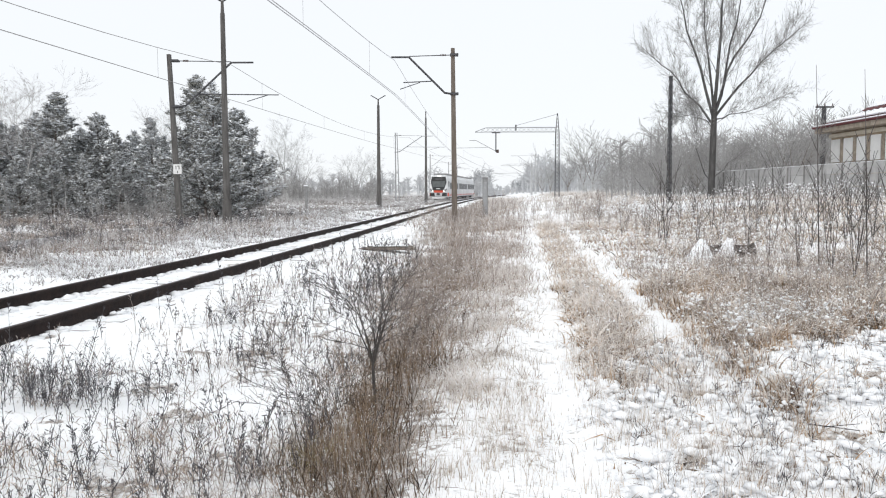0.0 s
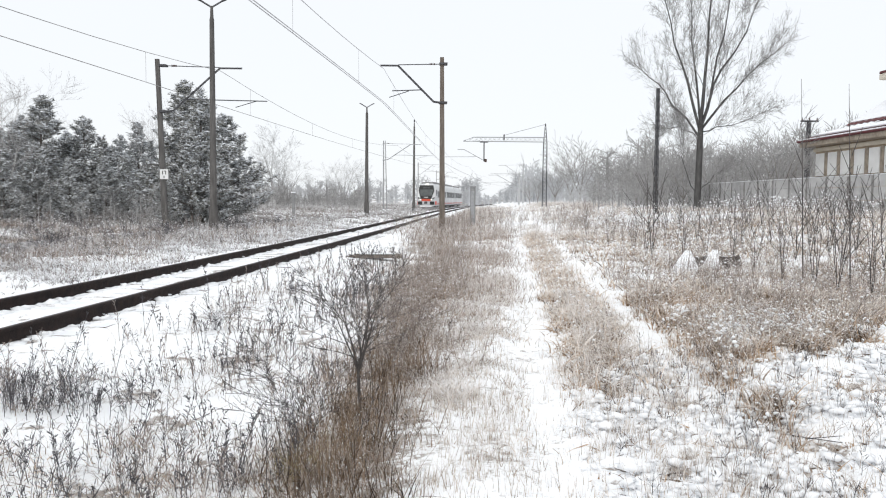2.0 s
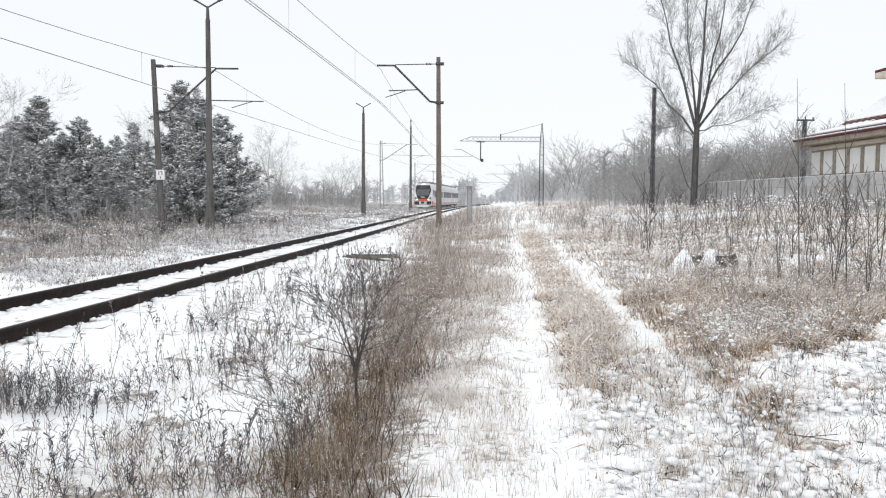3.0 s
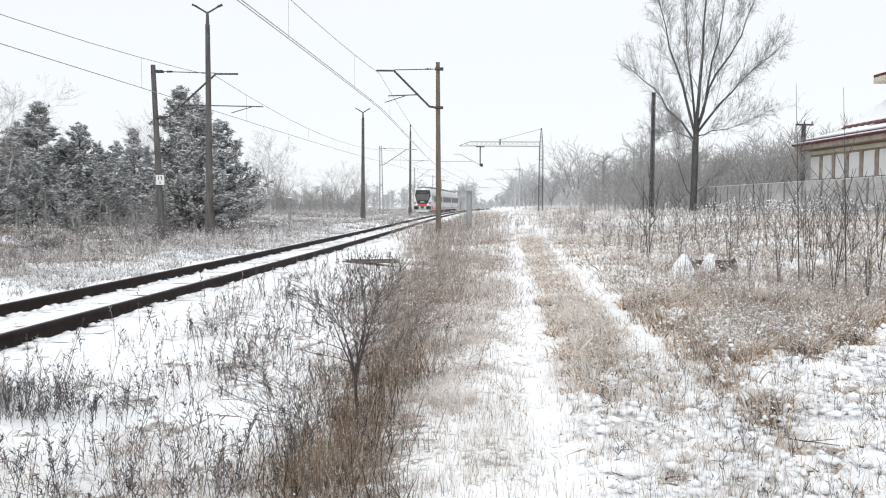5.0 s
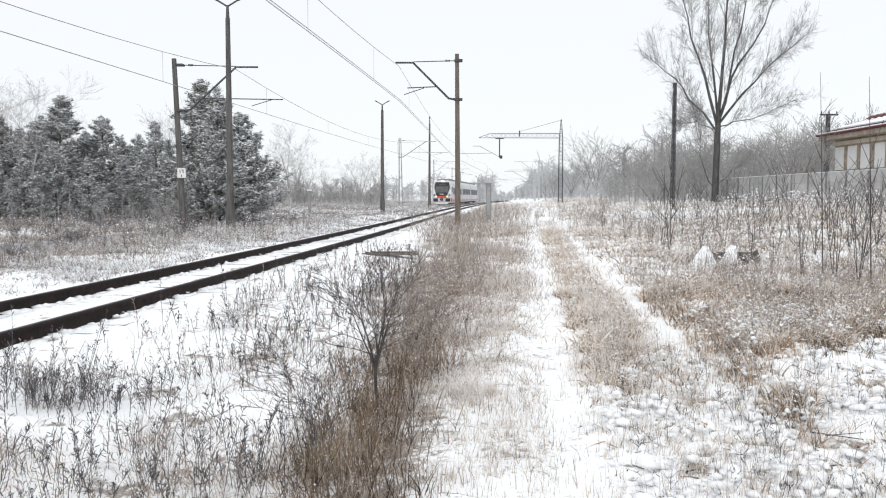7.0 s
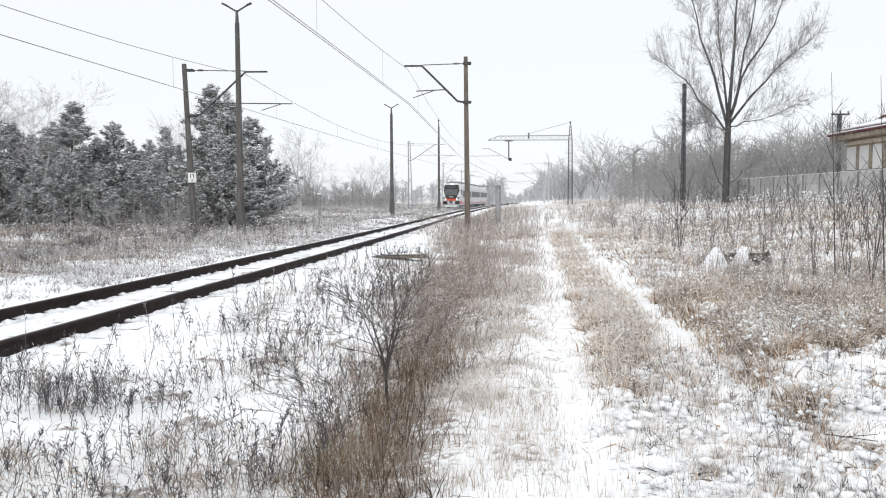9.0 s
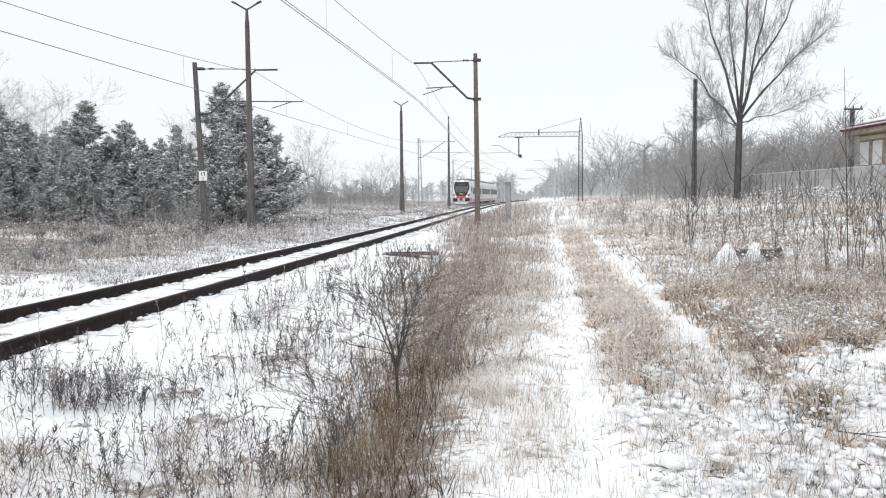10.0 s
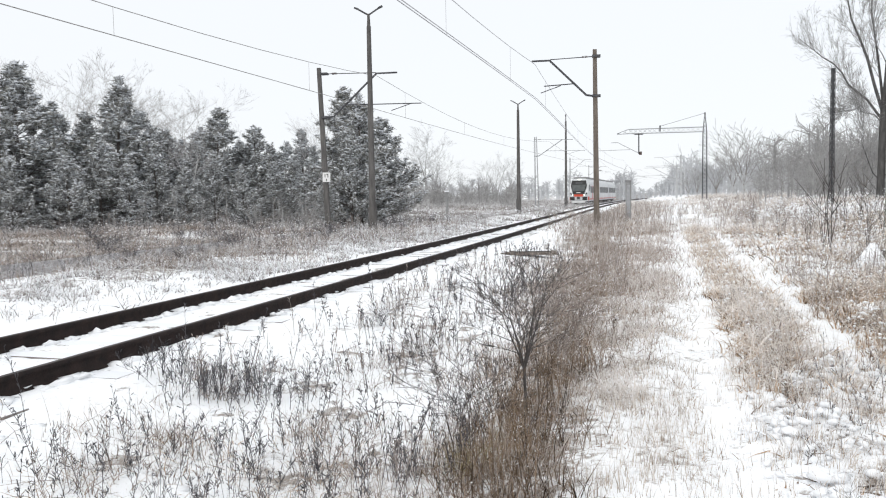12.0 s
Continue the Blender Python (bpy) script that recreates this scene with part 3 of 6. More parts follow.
def limbs_of(rng, height, trunk_r, fork=0.3, stems=4, spread=0.38, levels=4, kids=4, up=0.25, wiggle=0.08, taper=0.62, low_arms=0, slim=1.0, stem_r=0.62, least=0.006):
    """Bars (start, end, r0, r1, level) of a bare tree that stands at the origin."""
    out = []

    def limb(p, d, length, r, lev):
        n = 5 if lev < 2 else 3
        seg = length / n
        joints = []
        for i in range(n):
            q = p + d * seg
            ra, rb = r * (1 - 0.75 * i / n), r * (1 - 0.75 * (i + 1) / n)
            out.append((p, q, ra, rb, lev))
            joints.append((q, d, rb))
            d = d + rng.normal(size=3) * wiggle + np.array([0, 0, up * 0.12])
            d /= np.linalg.norm(d)
            p = q
        if lev < levels:
            for k in range(kids + (2 if lev == 1 else 0)):
                q, dd, rr = joints[min(n - 1, int(rng.uniform(0.15, 1.0) * n))]
                nd = turned(dd, rng.uniform(0.35, 0.85), rng)
                nd[2] = abs(nd[2]) * 0.7 + up * 0.5
                nd /= np.linalg.norm(nd)
                limb(q, nd, length * rng.uniform(0.42, taper), max(rr * 0.7, least), lev + 1)

    p, d = np.zeros(3), np.array([0, 0, 1.0])
    base = height * fork
    for i in range(5):
        q = p + np.array([rng.normal() * 0.03, rng.normal() * 0.03, 1]) * (base / 5)
        out.append((p, q, trunk_r * (1.25 - 0.08 * i if i else 1.5), trunk_r * (1.25 - 0.08 * (i + 1)), 0))
        p = q
    for k in range(stems):
        ang = 2 * math.pi * (k + rng.uniform(-0.3, 0.3)) / stems
        tilt = spread * rng.uniform(0.55, 1.2)
        d = np.array([math.cos(ang) * math.sin(tilt), math.sin(ang) * math.sin(tilt), math.cos(tilt)])
        limb(p - np.array([0, 0, rng.uniform(0, 0.12) * base]), d, (height - base) * rng.uniform(0.75, 1.0), trunk_r * stem_r, 1)
    for k in range(low_arms):
        ang = rng.uniform(0, 2 * math.pi)
        d = np.array([math.cos(ang) * 0.9, math.sin(ang) * 0.9, 0.35])
        limb(np.array([0, 0, base * rng.uniform(0.75, 1.05)]), d / np.linalg.norm(d), height * 0.22, trunk_r * 0.22, 2)
    top = max(o[1][2] for o in out)
    k = np.array([slim, slim, height / top])
    return [(o[0] * k, o[1] * k, *o[2:]) for o in out]


def bare_tree(name, at, label, seed, m_trunk, m_crown, thin=0.0, category="tree", group="bare trees", **kw):
    rng = np.random.default_rng(seed)
    out = limbs_of(rng, **kw)
    t = thing(name, at, label, category, group, turn=rng.uniform(0, 360))
    for nm, keep, mat in (("trunk", lambda o: o[4] <= 1, m_trunk), ("crown", lambda o: o[4] > 1, m_crown)):
        sel = [o for o in out if keep(o)]
        if not sel:
            continue
        P, Q = np.array([o[0] for o in sel]), np.array([o[1] for o in sel])
        r0, r1 = np.maximum(np.array([o[2] for o in sel]), thin), np.maximum(np.array([o[3] for o in sel]), thin * 0.7)
        put_mesh(nm, *sticks(P, Q, r0, r1), mat, t, kind="stuff" if nm == "crown" else "")
    return t


def gz(x, y):
    return float(ground_z(x, y))


def polar(az, r):
    """A place r metres off in the direction az degrees to the left of straight ahead."""
    return -r * math.sin(radians(az)), r * math.cos(radians(az))


def stand(az, r, sink=0.05):
    x, y = polar(az, r)
    return x, y, gz(x, y) - sink


def tall_tree(at, seed):
    """A tall tree: one trunk, then a fan of long bending limbs with ever finer twigs."""
    rng = np.random.default_rng(seed)
    out = []

    def limb(p, d, length, r, lev):
        n = 4 if lev < 3 else 3
        joints = []
        for i in range(n):
            q = p + d * length / n
            out.append((p, q, r * (1 - 0.7 * i / n), r * (1 - 0.7 * (i + 1) / n), lev))
            joints.append((p, q, d))
            d = unit(d + rng.normal(size=3) * 0.13 + np.array([0, 0, 0.05 if lev < 4 else -0.04]))
            p = q
        if lev < 5:
            for k in range((0, 0, 7, 6, 3)[lev]):
                a, b, dd = joints[min(n - 1, int(rng.uniform(0.1, 1.0) * n))]
                nd = turned(dd, rng.uniform(0.4, 0.85), rng)
                limb(a + (b - a) * rng.uniform(), unit(nd + np.array([0, 0, 0.12])), length * rng.uniform(0.35, 0.62), max(r * 0.42, 0.005), lev + 1)

    def guided(pts, r):
        """A main limb that bends through a few places."""
        pts = [np.array(v, float) for v in pts]
        for i, (a, b) in enumerate(zip(pts, pts[1:])):
            u0, u1 = i / (len(pts) - 1), (i + 1) / (len(pts) - 1)
            m = (a + b) / 2 + rng.normal(size=3) * 0.08
            ra, rb = r * 0.8 * (1 - 0.76 * u0), r * 0.8 * (1 - 0.76 * u1)
            out.append((a, m, ra, (ra + rb) / 2, 1))
            out.append((m, b, (ra + rb) / 2, rb, 1))
            for k in range(2 + 4 * i):
                s = a + (b - a) * rng.uniform(0.15 if i else 0.5, 1)
                d = turned(unit(b - a), rng.uniform(0.35, 0.7), rng)
                limb(s, unit(d + np.array([0, 0, 0.2])), rng.uniform(1.3, 2.9) * (1.05 - 0.2 * u0), max(rb * 0.32, 0.012), 3 if rng.uniform() < 0.6 else 2)
        limb(pts[-1], unit(pts[-1] - pts[-2]), 1.8, r * 0.28, 3)

    F = 5.0
    for z0, z1, r0, r1 in ((0, 0.5, 0.4, 0.31), (0.5, 2.6, 0.31, 0.28), (2.6, 4.2, 0.28, 0.27), (4.2, F + 0.3, 0.27, 0.23)):
        out.append((np.array([0.02 * z0, 0, z0]), np.array([0.02 * z1, 0, z1]), r0, r1, 0))
    for pts, r in (([(-0.1, 0, F - 0.4), (-2.2, 0.3, F + 1.5), (-3.3, 0.5, F + 2.8), (-4.7, 0.6, F + 3.7)], 0.13),
                   ([(0, 0, F), (-1.0, -0.3, F + 2.8), (-2.1, -0.6, F + 5.0), (-2.9, -0.7, F + 7.6)], 0.17),
                   ([(0.05, 0, F), (0.35, 0.1, F + 3.4), (0.5, 0.2, F + 6.2), (0.9, 0, F + 9.4)], 0.22),
                   ([(0.1, 0, F), (1.0, 0.5, F + 2.6), (2.6, 0.9, F + 4.6), (3.9, 1.3, F + 7.0)], 0.18),
                   ([(0.1, 0, F), (-0.3, 1.3, F + 2.8), (-0.8, 2.4, F + 5.5), (-1.0, 3.0, F + 8.4)], 0.15),
                   ([(0.1, 0, F), (0.9, -1.2, F + 2.6), (1.6, -2.4, F + 5.0), (2.0, -3.0, F + 7.8)], 0.14),
                   ([(0.1, 0, F - 0.1), (1.8, -0.2, F + 1.6), (3.4, -0.4, F + 2.9), (5.4, -0.5, F + 4.2)], 0.15),
                   ([(0.1, 0, F - 0.2), (1.3, 0.2, F + 0.1), (2.5, 0.3, F + 0.2), (4.1, 0.2, F + 0.7)], 0.07),
                   ([(-0.1, 0, F - 0.6), (-0.9, 0.3, F - 0.1), (-1.5, 0.4, F + 0.2), (-2.3, 0.3, F + 0.1)], 0.06),
                   ([(-0.1, 0, 1.2), (-0.8, -0.4, 2.2), (-1.3, -0.5, 3.3), (-1.2, -0.6, 4.3)], 0.06),
                   ([(0.1, 0, 1.3), (0.9, -0.4, 1.8), (1.8, -0.6, 2.5)], 0.05)):
        guided(pts, r)
    slim = np.array([0.76, 0.8, 1.03])
    t = thing("tall_bare_tree", at, "tall leafless tree with a forked trunk and fine twigs", "tree", "bare trees", turn=-19.3)
    for nm, keep, mat in (("trunk", lambda o: o[4] <= 1, M_BIGBARK), ("crown", lambda o: o[4] > 1, M_BIGTWIG)):
        sel = [o for o in out if keep(o)]
        P, Q, a, b = (np.array([o[i] for o in sel]) for i in range(4))
        put_mesh(nm, *sticks(P * slim, Q * slim, np.maximum(a * 0.78, 0.005), np.maximum(b * 0.78, 0.0035)), mat, t, kind="stuff" if nm == "crown" else "")
    return t


x0, y0 = polar(-19.3, 50)
tall_tree((x0, y0, gz(x0, y0) - 0.1), 13)


def pine(seed, height, mat, dense=1.0, full=0.3):
    """A snow-dusted young pine: trunk, uneven whorls of rising boughs, side shoots ending in brushes of needles. Stands at the origin."""
    rng = np.random.default_rng(seed)
    t = thing("pine_tree", (0, 0, 0), "young snow-dusted pine with boughs down to the grass", "tree", "pine trees")
    bm = B()
    tip = np.array([rng.normal() * 0.25, rng.normal() * 0.25, height])
    rod(bm, (0, 0, 0), tuple(tip * 0.97), height * 0.017, 0.014, seg=7)
    P, Q, R0, R1 = [], [], [], []
    tb, td, tl = [], [], []

    def brush(a, d, n):
        for _ in range(n):
            w = unit(d * 0.55 + rng.normal(size=3) * 0.62 + np.array([0, 0, 0.25]))
            tb.append(a - d * rng.uniform(0, 0.3) + rng.normal(size=3) * 0.03), td.append(w), tl.append(rng.uniform(0.14, 0.27))

    def shoot(p, d, L, r, lev):
        n = 4 if lev == 0 else 2
        for i in range(n):
            q = p + d * L / n
            P.append(p), Q.append(q), R0.append(r * (1 - i / (n + 1))), R1.append(r * (1 - (i + 1) / (n + 1)))
            if lev == 0 and i:
                for _ in range(2 if L < 1 else 3):
                    sd = turned(d, rng.uniform(0.5, 1.1), rng)
                    sd = unit(sd * np.array([1, 1, 0.45]) + np.array([0, 0, 0.22]))
                    shoot(p + (q - p) * rng.uniform(), sd, L * rng.uniform(0.2, 0.42) + 0.12, r * 0.5, 1)
            if lev:
                brush(q, d, int(7 * dense))
            elif i > 1:
                brush(q, d, int(4 * dense))
            d = unit(d + np.array([0, 0, 0.17]) + rng.normal(size=3) * 0.1)
            p = q

    z = height * 0.07
    while z < height * 0.93:
        u = z / height
        reach = height * full * min(1.0, 0.66 + u * 1.5) * (1 - u) ** 0.95 + 0.14
        n = rng.integers(4, 7)
        a0 = rng.uniform(0, 6.28)
        for k in range(n):
            if rng.uniform() < 0.12:
                continue
            a = a0 + 6.28 * k / n + rng.normal() * 0.3
            L = reach * rng.uniform(0.5, 1.2)
            d = unit(np.array([math.cos(a), math.sin(a), 0.02 + 0.85 * u + rng.normal() * 0.15]))
            shoot(tip * u + np.array([0, 0, rng.normal() * 0.08]), d, L, 0.014 + 0.012 * L, 0)
        z += height * rng.uniform(0.055, 0.095)
    for v in (0.88, 0.94, 1.0):
        brush(tip * v, np.array([0, 0, 1.0]), 12)
    for k in range(5):
        a = 1.256 * k
        shoot(tip * 0.95, unit(np.array([math.cos(a) * 0.5, math.sin(a) * 0.5, 1.0])), 0.35, 0.014, 1)
    brush(tip, np.array([0, 0, 1.0]), 16)
    part("trunk", bm, M_BARK, t)
    put_mesh("limbwork", *sticks(np.array(P), np.array(Q), np.array(R0), np.array(R1)), M_BARK, t, kind="stuff")
    tb, td, tl = np.array(tb), np.array(td), np.array(tl)
    k = 2
    base, way = np.repeat(tb, k, 0), np.repeat(td, k, 0)
    way = unit(way + rng.normal(size=way.shape) * 0.35)
    ln = np.repeat(tl, k) * rng.uniform(0.7, 1.2, len(base))
    put_mesh("needles", *blades(base, way, ln, np.full(len(base), 0.054), np.full(len(base), 0.1), rng, 1), mat, t, kind="stuff")
    pads = tb[rng.uniform(size=len(tb)) < 0.32]
    n = len(pads)
    oct_ = np.array([[1, 0, 0], [0, 1, 0], [-1, 0, 0], [0, -1, 0], [0, 0, 0.4], [0, 0, -0.2]])
    V = (pads[:, None, :] + np.array([0, 0, 0.09]) + oct_[None] * rng.uniform(0.05, 0.15, (n, 1, 1)) * rng.uniform(0.4, 1.7, (n, 6, 1))).reshape(-1, 3)
    o = (np.arange(n) * 6)[:, None]
    F = np.concatenate([o + np.array([[a, (a + 1) % 4, 4]]) for a in range(4)] + [o + np.array([[(a + 1) % 4, a, 5]]) for a in range(4)], 0)
    put_mesh("snow_load", V, F, M_PINE_SNOW, t, "snow lying on the boughs", kind="stuff")
    return t


def plant_pines():
    kinds = [pine(30 + i, 7.0, M_NEEDLE, 1.0, f) for i, f in enumerate((0.34, 0.42, 0.38, 0.30, 0.36))]
    far = [pine(40 + i, 7.0, M_NEEDLE_FAR, 0.8, 0.36) for i in range(2)]
    spots = [(44.2, 43, 7.8), (42.2, 44, 7.6), (39.2, 45, 8.0), (37.2, 47, 6.4), (35.3, 46, 5.9), (33.4, 46, 7.7), (31.7, 48, 6.3), (29.9, 50, 5.4), (28.2, 47, 4.9), (26.8, 50, 6.7),
             (25.3, 52, 4.8), (23.9, 51, 5.8), (22.5, 54, 4.6), (21.3, 58, 4.4), (18.0, 50, 8.1), (16.4, 48, 7.5), (14.8, 50, 6.4), (17.1, 46, 5.4), (15.5, 47, 4.8), (48, 42, 8), (52, 40, 8),
             (39.7, 41, 3.4), (36.3, 41, 3.7), (32.5, 42, 3.4), (34.4, 43, 4.6), (30.6, 44, 4.0), (28.8, 43, 3.0), (26.9, 45, 3.9), (24.9, 44, 3.1), (22.7, 48, 3.4), (18.9, 45, 3.2)]
    rows = [(s, kinds, True) for s in spots] + [((az, 60 + 4 * (i % 3), 5.2 + (i * 37 % 10) / 5), far, False) for i, az in enumerate((19.8, 20.6, 22.0, 24.6, 27.6, 29.0, 31.0, 35.6, 37.9, 41.0, 44.0))]
    used = set()
    for i, ((az, r, h), pool, near) in enumerate(rows):
        k = i % len(pool)
        ob = pool[k]
        m = pose(*stand(az, r), 0, 0, (i * 137) % 360)
        s = h / 6.6
        wide = s * (0.95 + 0.35 * ((i * 53) % 10) / 10)
        if (near, k) in used:
            c = copy_thing(ob, m)
        else:
            used.add((near, k))
            ob.matrix_basis = m
            c = ob
        c.scale = (wide, wide, s)
        if h < 4.2:
            tagged(c, "small snow-dusted pine at the edge of the trees")
        elif not near:
            tagged(c, "frosted pine behind the first row, greyed for haze")


plant_pines()


def grove(kinds, spots, labels=None):
    """Copies of a few trees at (az, distance, scale)."""
    used = set()
    for i, (az, r, s) in enumerate(spots):
        k = (i * 7 + int(r)) % len(kinds)
        m = pose(*stand(az, r), 0, 0, (i * 101) % 360)
        if k in used:
            c = copy_thing(kinds[k], m)
        else:
            used.add(k)
            kinds[k].matrix_basis = m
            c = kinds[k]
        c.scale = (s, s, s)
    for k, ob in enumerate(kinds):
        if k not in used:
            for o in (*ob.children_recursive, ob):
                bpy.data.objects.remove(o)


birches = [bare_tree("birch_tree", (0, 0, 0), "slender frosted birch with a pale trunk", 60 + i, M_BIRCH, M_BIRCH_TWIG, thin=0.0055, group="birches", height=12.0, trunk_r=0.09, fork=0.3, stems=3, spread=0.14, levels=4, kids=6, up=0.4, wiggle=0.14, taper=0.42, slim=0.85, least=0.004) for i in range(3)]
grove(birches, [(40.6, 64, 0.98), (36.2, 60, 0.98), (35.4, 64, 0.9), (33.2, 58, 0.98), (32.4, 64, 0.9), (31.0, 62, 0.86), (30.2, 66, 0.8), (28.6, 56, 0.82), (43, 60, 1.0), (28.5, 43, 0.52), (20.4, 62, 0.74), (19.4, 66, 0.76), (46, 60, 1.0), (26.0, 66, 0.68)])

rounds = [bare_tree("bare_tree", (0, 0, 0), "leafless tree with a rounded crown, frosted and paled for haze", 80 + i, M_FROST_HAZE_TWIG, M_RIME_HAZE_TWIG, thin=0.009, height=10.0, trunk_r=0.12, fork=0.18, stems=5, spread=0.42, levels=4, kids=5, up=0.22, wiggle=0.16, taper=0.46, slim=0.68, least=0.006) for i in range(3)]
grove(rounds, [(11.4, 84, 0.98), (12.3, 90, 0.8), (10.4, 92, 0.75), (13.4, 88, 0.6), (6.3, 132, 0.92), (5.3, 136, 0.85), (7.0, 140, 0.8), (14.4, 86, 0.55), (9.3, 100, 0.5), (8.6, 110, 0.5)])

darks = [bare_tree("bare_tree", (0, 0, 0), "leafless dark tree with upright branches", 90 + i, M_TWIG, M_FROST_HAZE_TWIG, thin=0.026, height=11.0, trunk_r=0.14, fork=0.2, stems=5, spread=0.42, levels=3, kids=6, up=0.4, taper=0.55, slim=0.8) for i in range(4)]
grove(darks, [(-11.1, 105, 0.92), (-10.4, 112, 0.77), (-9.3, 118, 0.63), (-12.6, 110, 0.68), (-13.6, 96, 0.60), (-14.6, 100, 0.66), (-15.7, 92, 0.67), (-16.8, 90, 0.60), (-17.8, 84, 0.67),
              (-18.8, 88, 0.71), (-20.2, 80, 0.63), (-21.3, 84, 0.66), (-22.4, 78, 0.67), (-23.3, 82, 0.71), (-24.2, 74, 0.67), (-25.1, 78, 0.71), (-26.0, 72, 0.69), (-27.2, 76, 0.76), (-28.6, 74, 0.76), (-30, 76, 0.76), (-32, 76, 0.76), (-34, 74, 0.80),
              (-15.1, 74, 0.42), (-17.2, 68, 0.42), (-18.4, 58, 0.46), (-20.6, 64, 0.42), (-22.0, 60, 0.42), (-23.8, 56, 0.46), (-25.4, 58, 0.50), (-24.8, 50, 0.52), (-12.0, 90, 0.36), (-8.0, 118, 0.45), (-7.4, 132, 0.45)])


# far woods: uncountable, one object a belt
def wood_belt(name, label, seed, az0, az1, r0, r1, n, h0, h1, mat, thin, tufts=15):
    rng = np.random.default_rng(seed)
    P, Q, A, C = [], [], [], []
    for i in range(n):
        az, r = rng.uniform(az0, az1), rng.uniform(r0, r1)
        x, y = polar(az, r)
        h = rng.uniform(h0, h1) * (0.75 + 0.35 * math.sin(az * 0.9 + seed) ** 2)
        p = np.array([x, y, gz(x, y) - 0.2])
        top = p + np.array([rng.normal() * 0.04 * h, rng.normal() * 0.04 * h, h * 0.8])
        P.append(p), Q.append(top), A.append(thin * 2.6), C.append(thin)
        for _ in range(tufts):
            u = rng.uniform(0.15, 1.0)
            s = p + (top - p) * u
            d = rng.normal(size=3) * np.array([1, 1, 0.35]) + np.array([0, 0, 0.75])
            d /= np.linalg.norm(d)
            L = h * rng.uniform(0.14, 0.34) * (1.2 - 0.5 * u)
            e = s + d * L
            P.append(s), Q.append(e), A.append(thin), C.append(thin * 0.5)
            for _ in range(3):
                d2 = unit(d + rng.normal(size=3) * 0.6)
                b = s + d * L * rng.uniform(0.4, 1)
                P.append(b), Q.append(b + d2 * L * 0.5), A.append(thin * 0.6), C.append(thin * 0.35)
    V, F = sticks(np.array(P), np.array(Q), np.array(A), np.array(C))
    return put_mesh(name, V, F, mat, None, label, "woods", "stuff")


# the horizon belts take their haze from the twig colour alone
wood_belt("far_woods", "frosty woods along the horizon, paled for haze", 1, -3.5, 24, 210, 300, 230, 5.5, 9.5, M_FAR_TWIG, 0.13)
wood_belt("far_woods", "frosty woods beyond the tracks, paled for haze", 2, -16, -6, 170, 240, 150, 7, 11, M_FAR_TWIG, 0.10)
wood_belt("far_woods", "low scrub where the tracks vanish, paled for haze", 7, -8.5, -2.5, 190, 290, 120, 2.5, 5.5, M_FAR_TWIG, 0.1)
wood_belt("thicket", "frosted brush at the edge of the far field, paled for haze", 8, -15.5, -9.6, 84, 112, 60, 1.6, 3.6, M_RIME_HAZE_TWIG, 0.025)
wood_belt("woods", "frosted bare woods behind the fence, paled for haze", 3, -36, -13, 95, 140, 210, 7.5, 11.5, M_FROST_HAZE_TWIG, 0.06)
wood_belt("thicket", "frosted bare thicket beside the far track, paled for haze", 4, 4.5, 16, 88, 140, 170, 2.0, 4.2, M_FROST_HAZE_TWIG, 0.035)
wood_belt("thicket", "brown bare thicket under the tall tree", 5, -27, -12, 52, 80, 150, 2.2, 5.0, M_FROST_HAZE_TWIG, 0.022)
wood_belt("thicket", "grey bare thicket at the foot of the pines", 6, 13, 46, 40, 50, 90, 1.2, 3.0, M_FROST_HAZE_TWIG, 0.014)



# ---- the train on the far track ----
M_SILVER = material("pale_grey_train_paint", (0.55, 0.56, 0.57), (0.63, 0.64, 0.65), 2, 0.4)
M_TRAINWHITE = material("white_train_paint", (0.68, 0.68, 0.68), (0.76, 0.76, 0.76), 2, 0.4)
M_RED = material("orange_red_train_paint", (0.62, 0.08, 0.05), (0.7, 0.12, 0.07), 2, 0.4)
M_PALE_RED = material("snow_dusted_red_paint", (0.5, 0.2, 0.2), (0.6, 0.32, 0.31), 2, 0.5)
M_DARKGLASS = material("dark_tinted_glass", (0.05, 0.058, 0.06), (0.09, 0.1, 0.1), 2, 0.3)
M_BAND = material("dark_window_band", (0.035, 0.036, 0.04), (0.07, 0.072, 0.076), 2, 0.35)
M_UNDER = material("dirty_underframe", (0.06, 0.058, 0.056), (0.13, 0.125, 0.12), 4, 0.8)
M_ROOFGEAR = material("grey_roof_equipment", (0.2, 0.2, 0.2), (0.32, 0.32, 0.32), 4, 0.8, snow=0.7)


def lamp_material():
    m = bpy.data.materials.new("lit_headlamp")
    m.use_nodes = True
    bs = m.node_tree.nodes["Principled BSDF"]
    bs.inputs["Base Color"].default_value = (0.9, 0.9, 0.85, 1)
    bs.inputs["Emission Color"].default_value = (1, 0.97, 0.9, 1)
    bs.inputs["Emission Strength"].default_value = 1.6
    return m


M_LAMP = lamp_material()


def section(w, z0, z1, shoulder=0.5, n=24):
    """A rounded coach section: half width w, from z0 to z1."""
    pts = []
    for i in range(n):
        a = 2 * math.pi * i / n
        c, s = math.cos(a), math.sin(a)
        px = math.copysign(abs(c) ** 0.32, c) * w
        pz = math.copysign(abs(s) ** (0.45 if s > 0 else 0.2), s)
        zc, hh = (z0 + z1) / 2, (z1 - z0) / 2
        tumble = 1 - 0.16 * max(0, pz) ** 3
        pts.append((px * tumble, zc + pz * hh))
    return pts


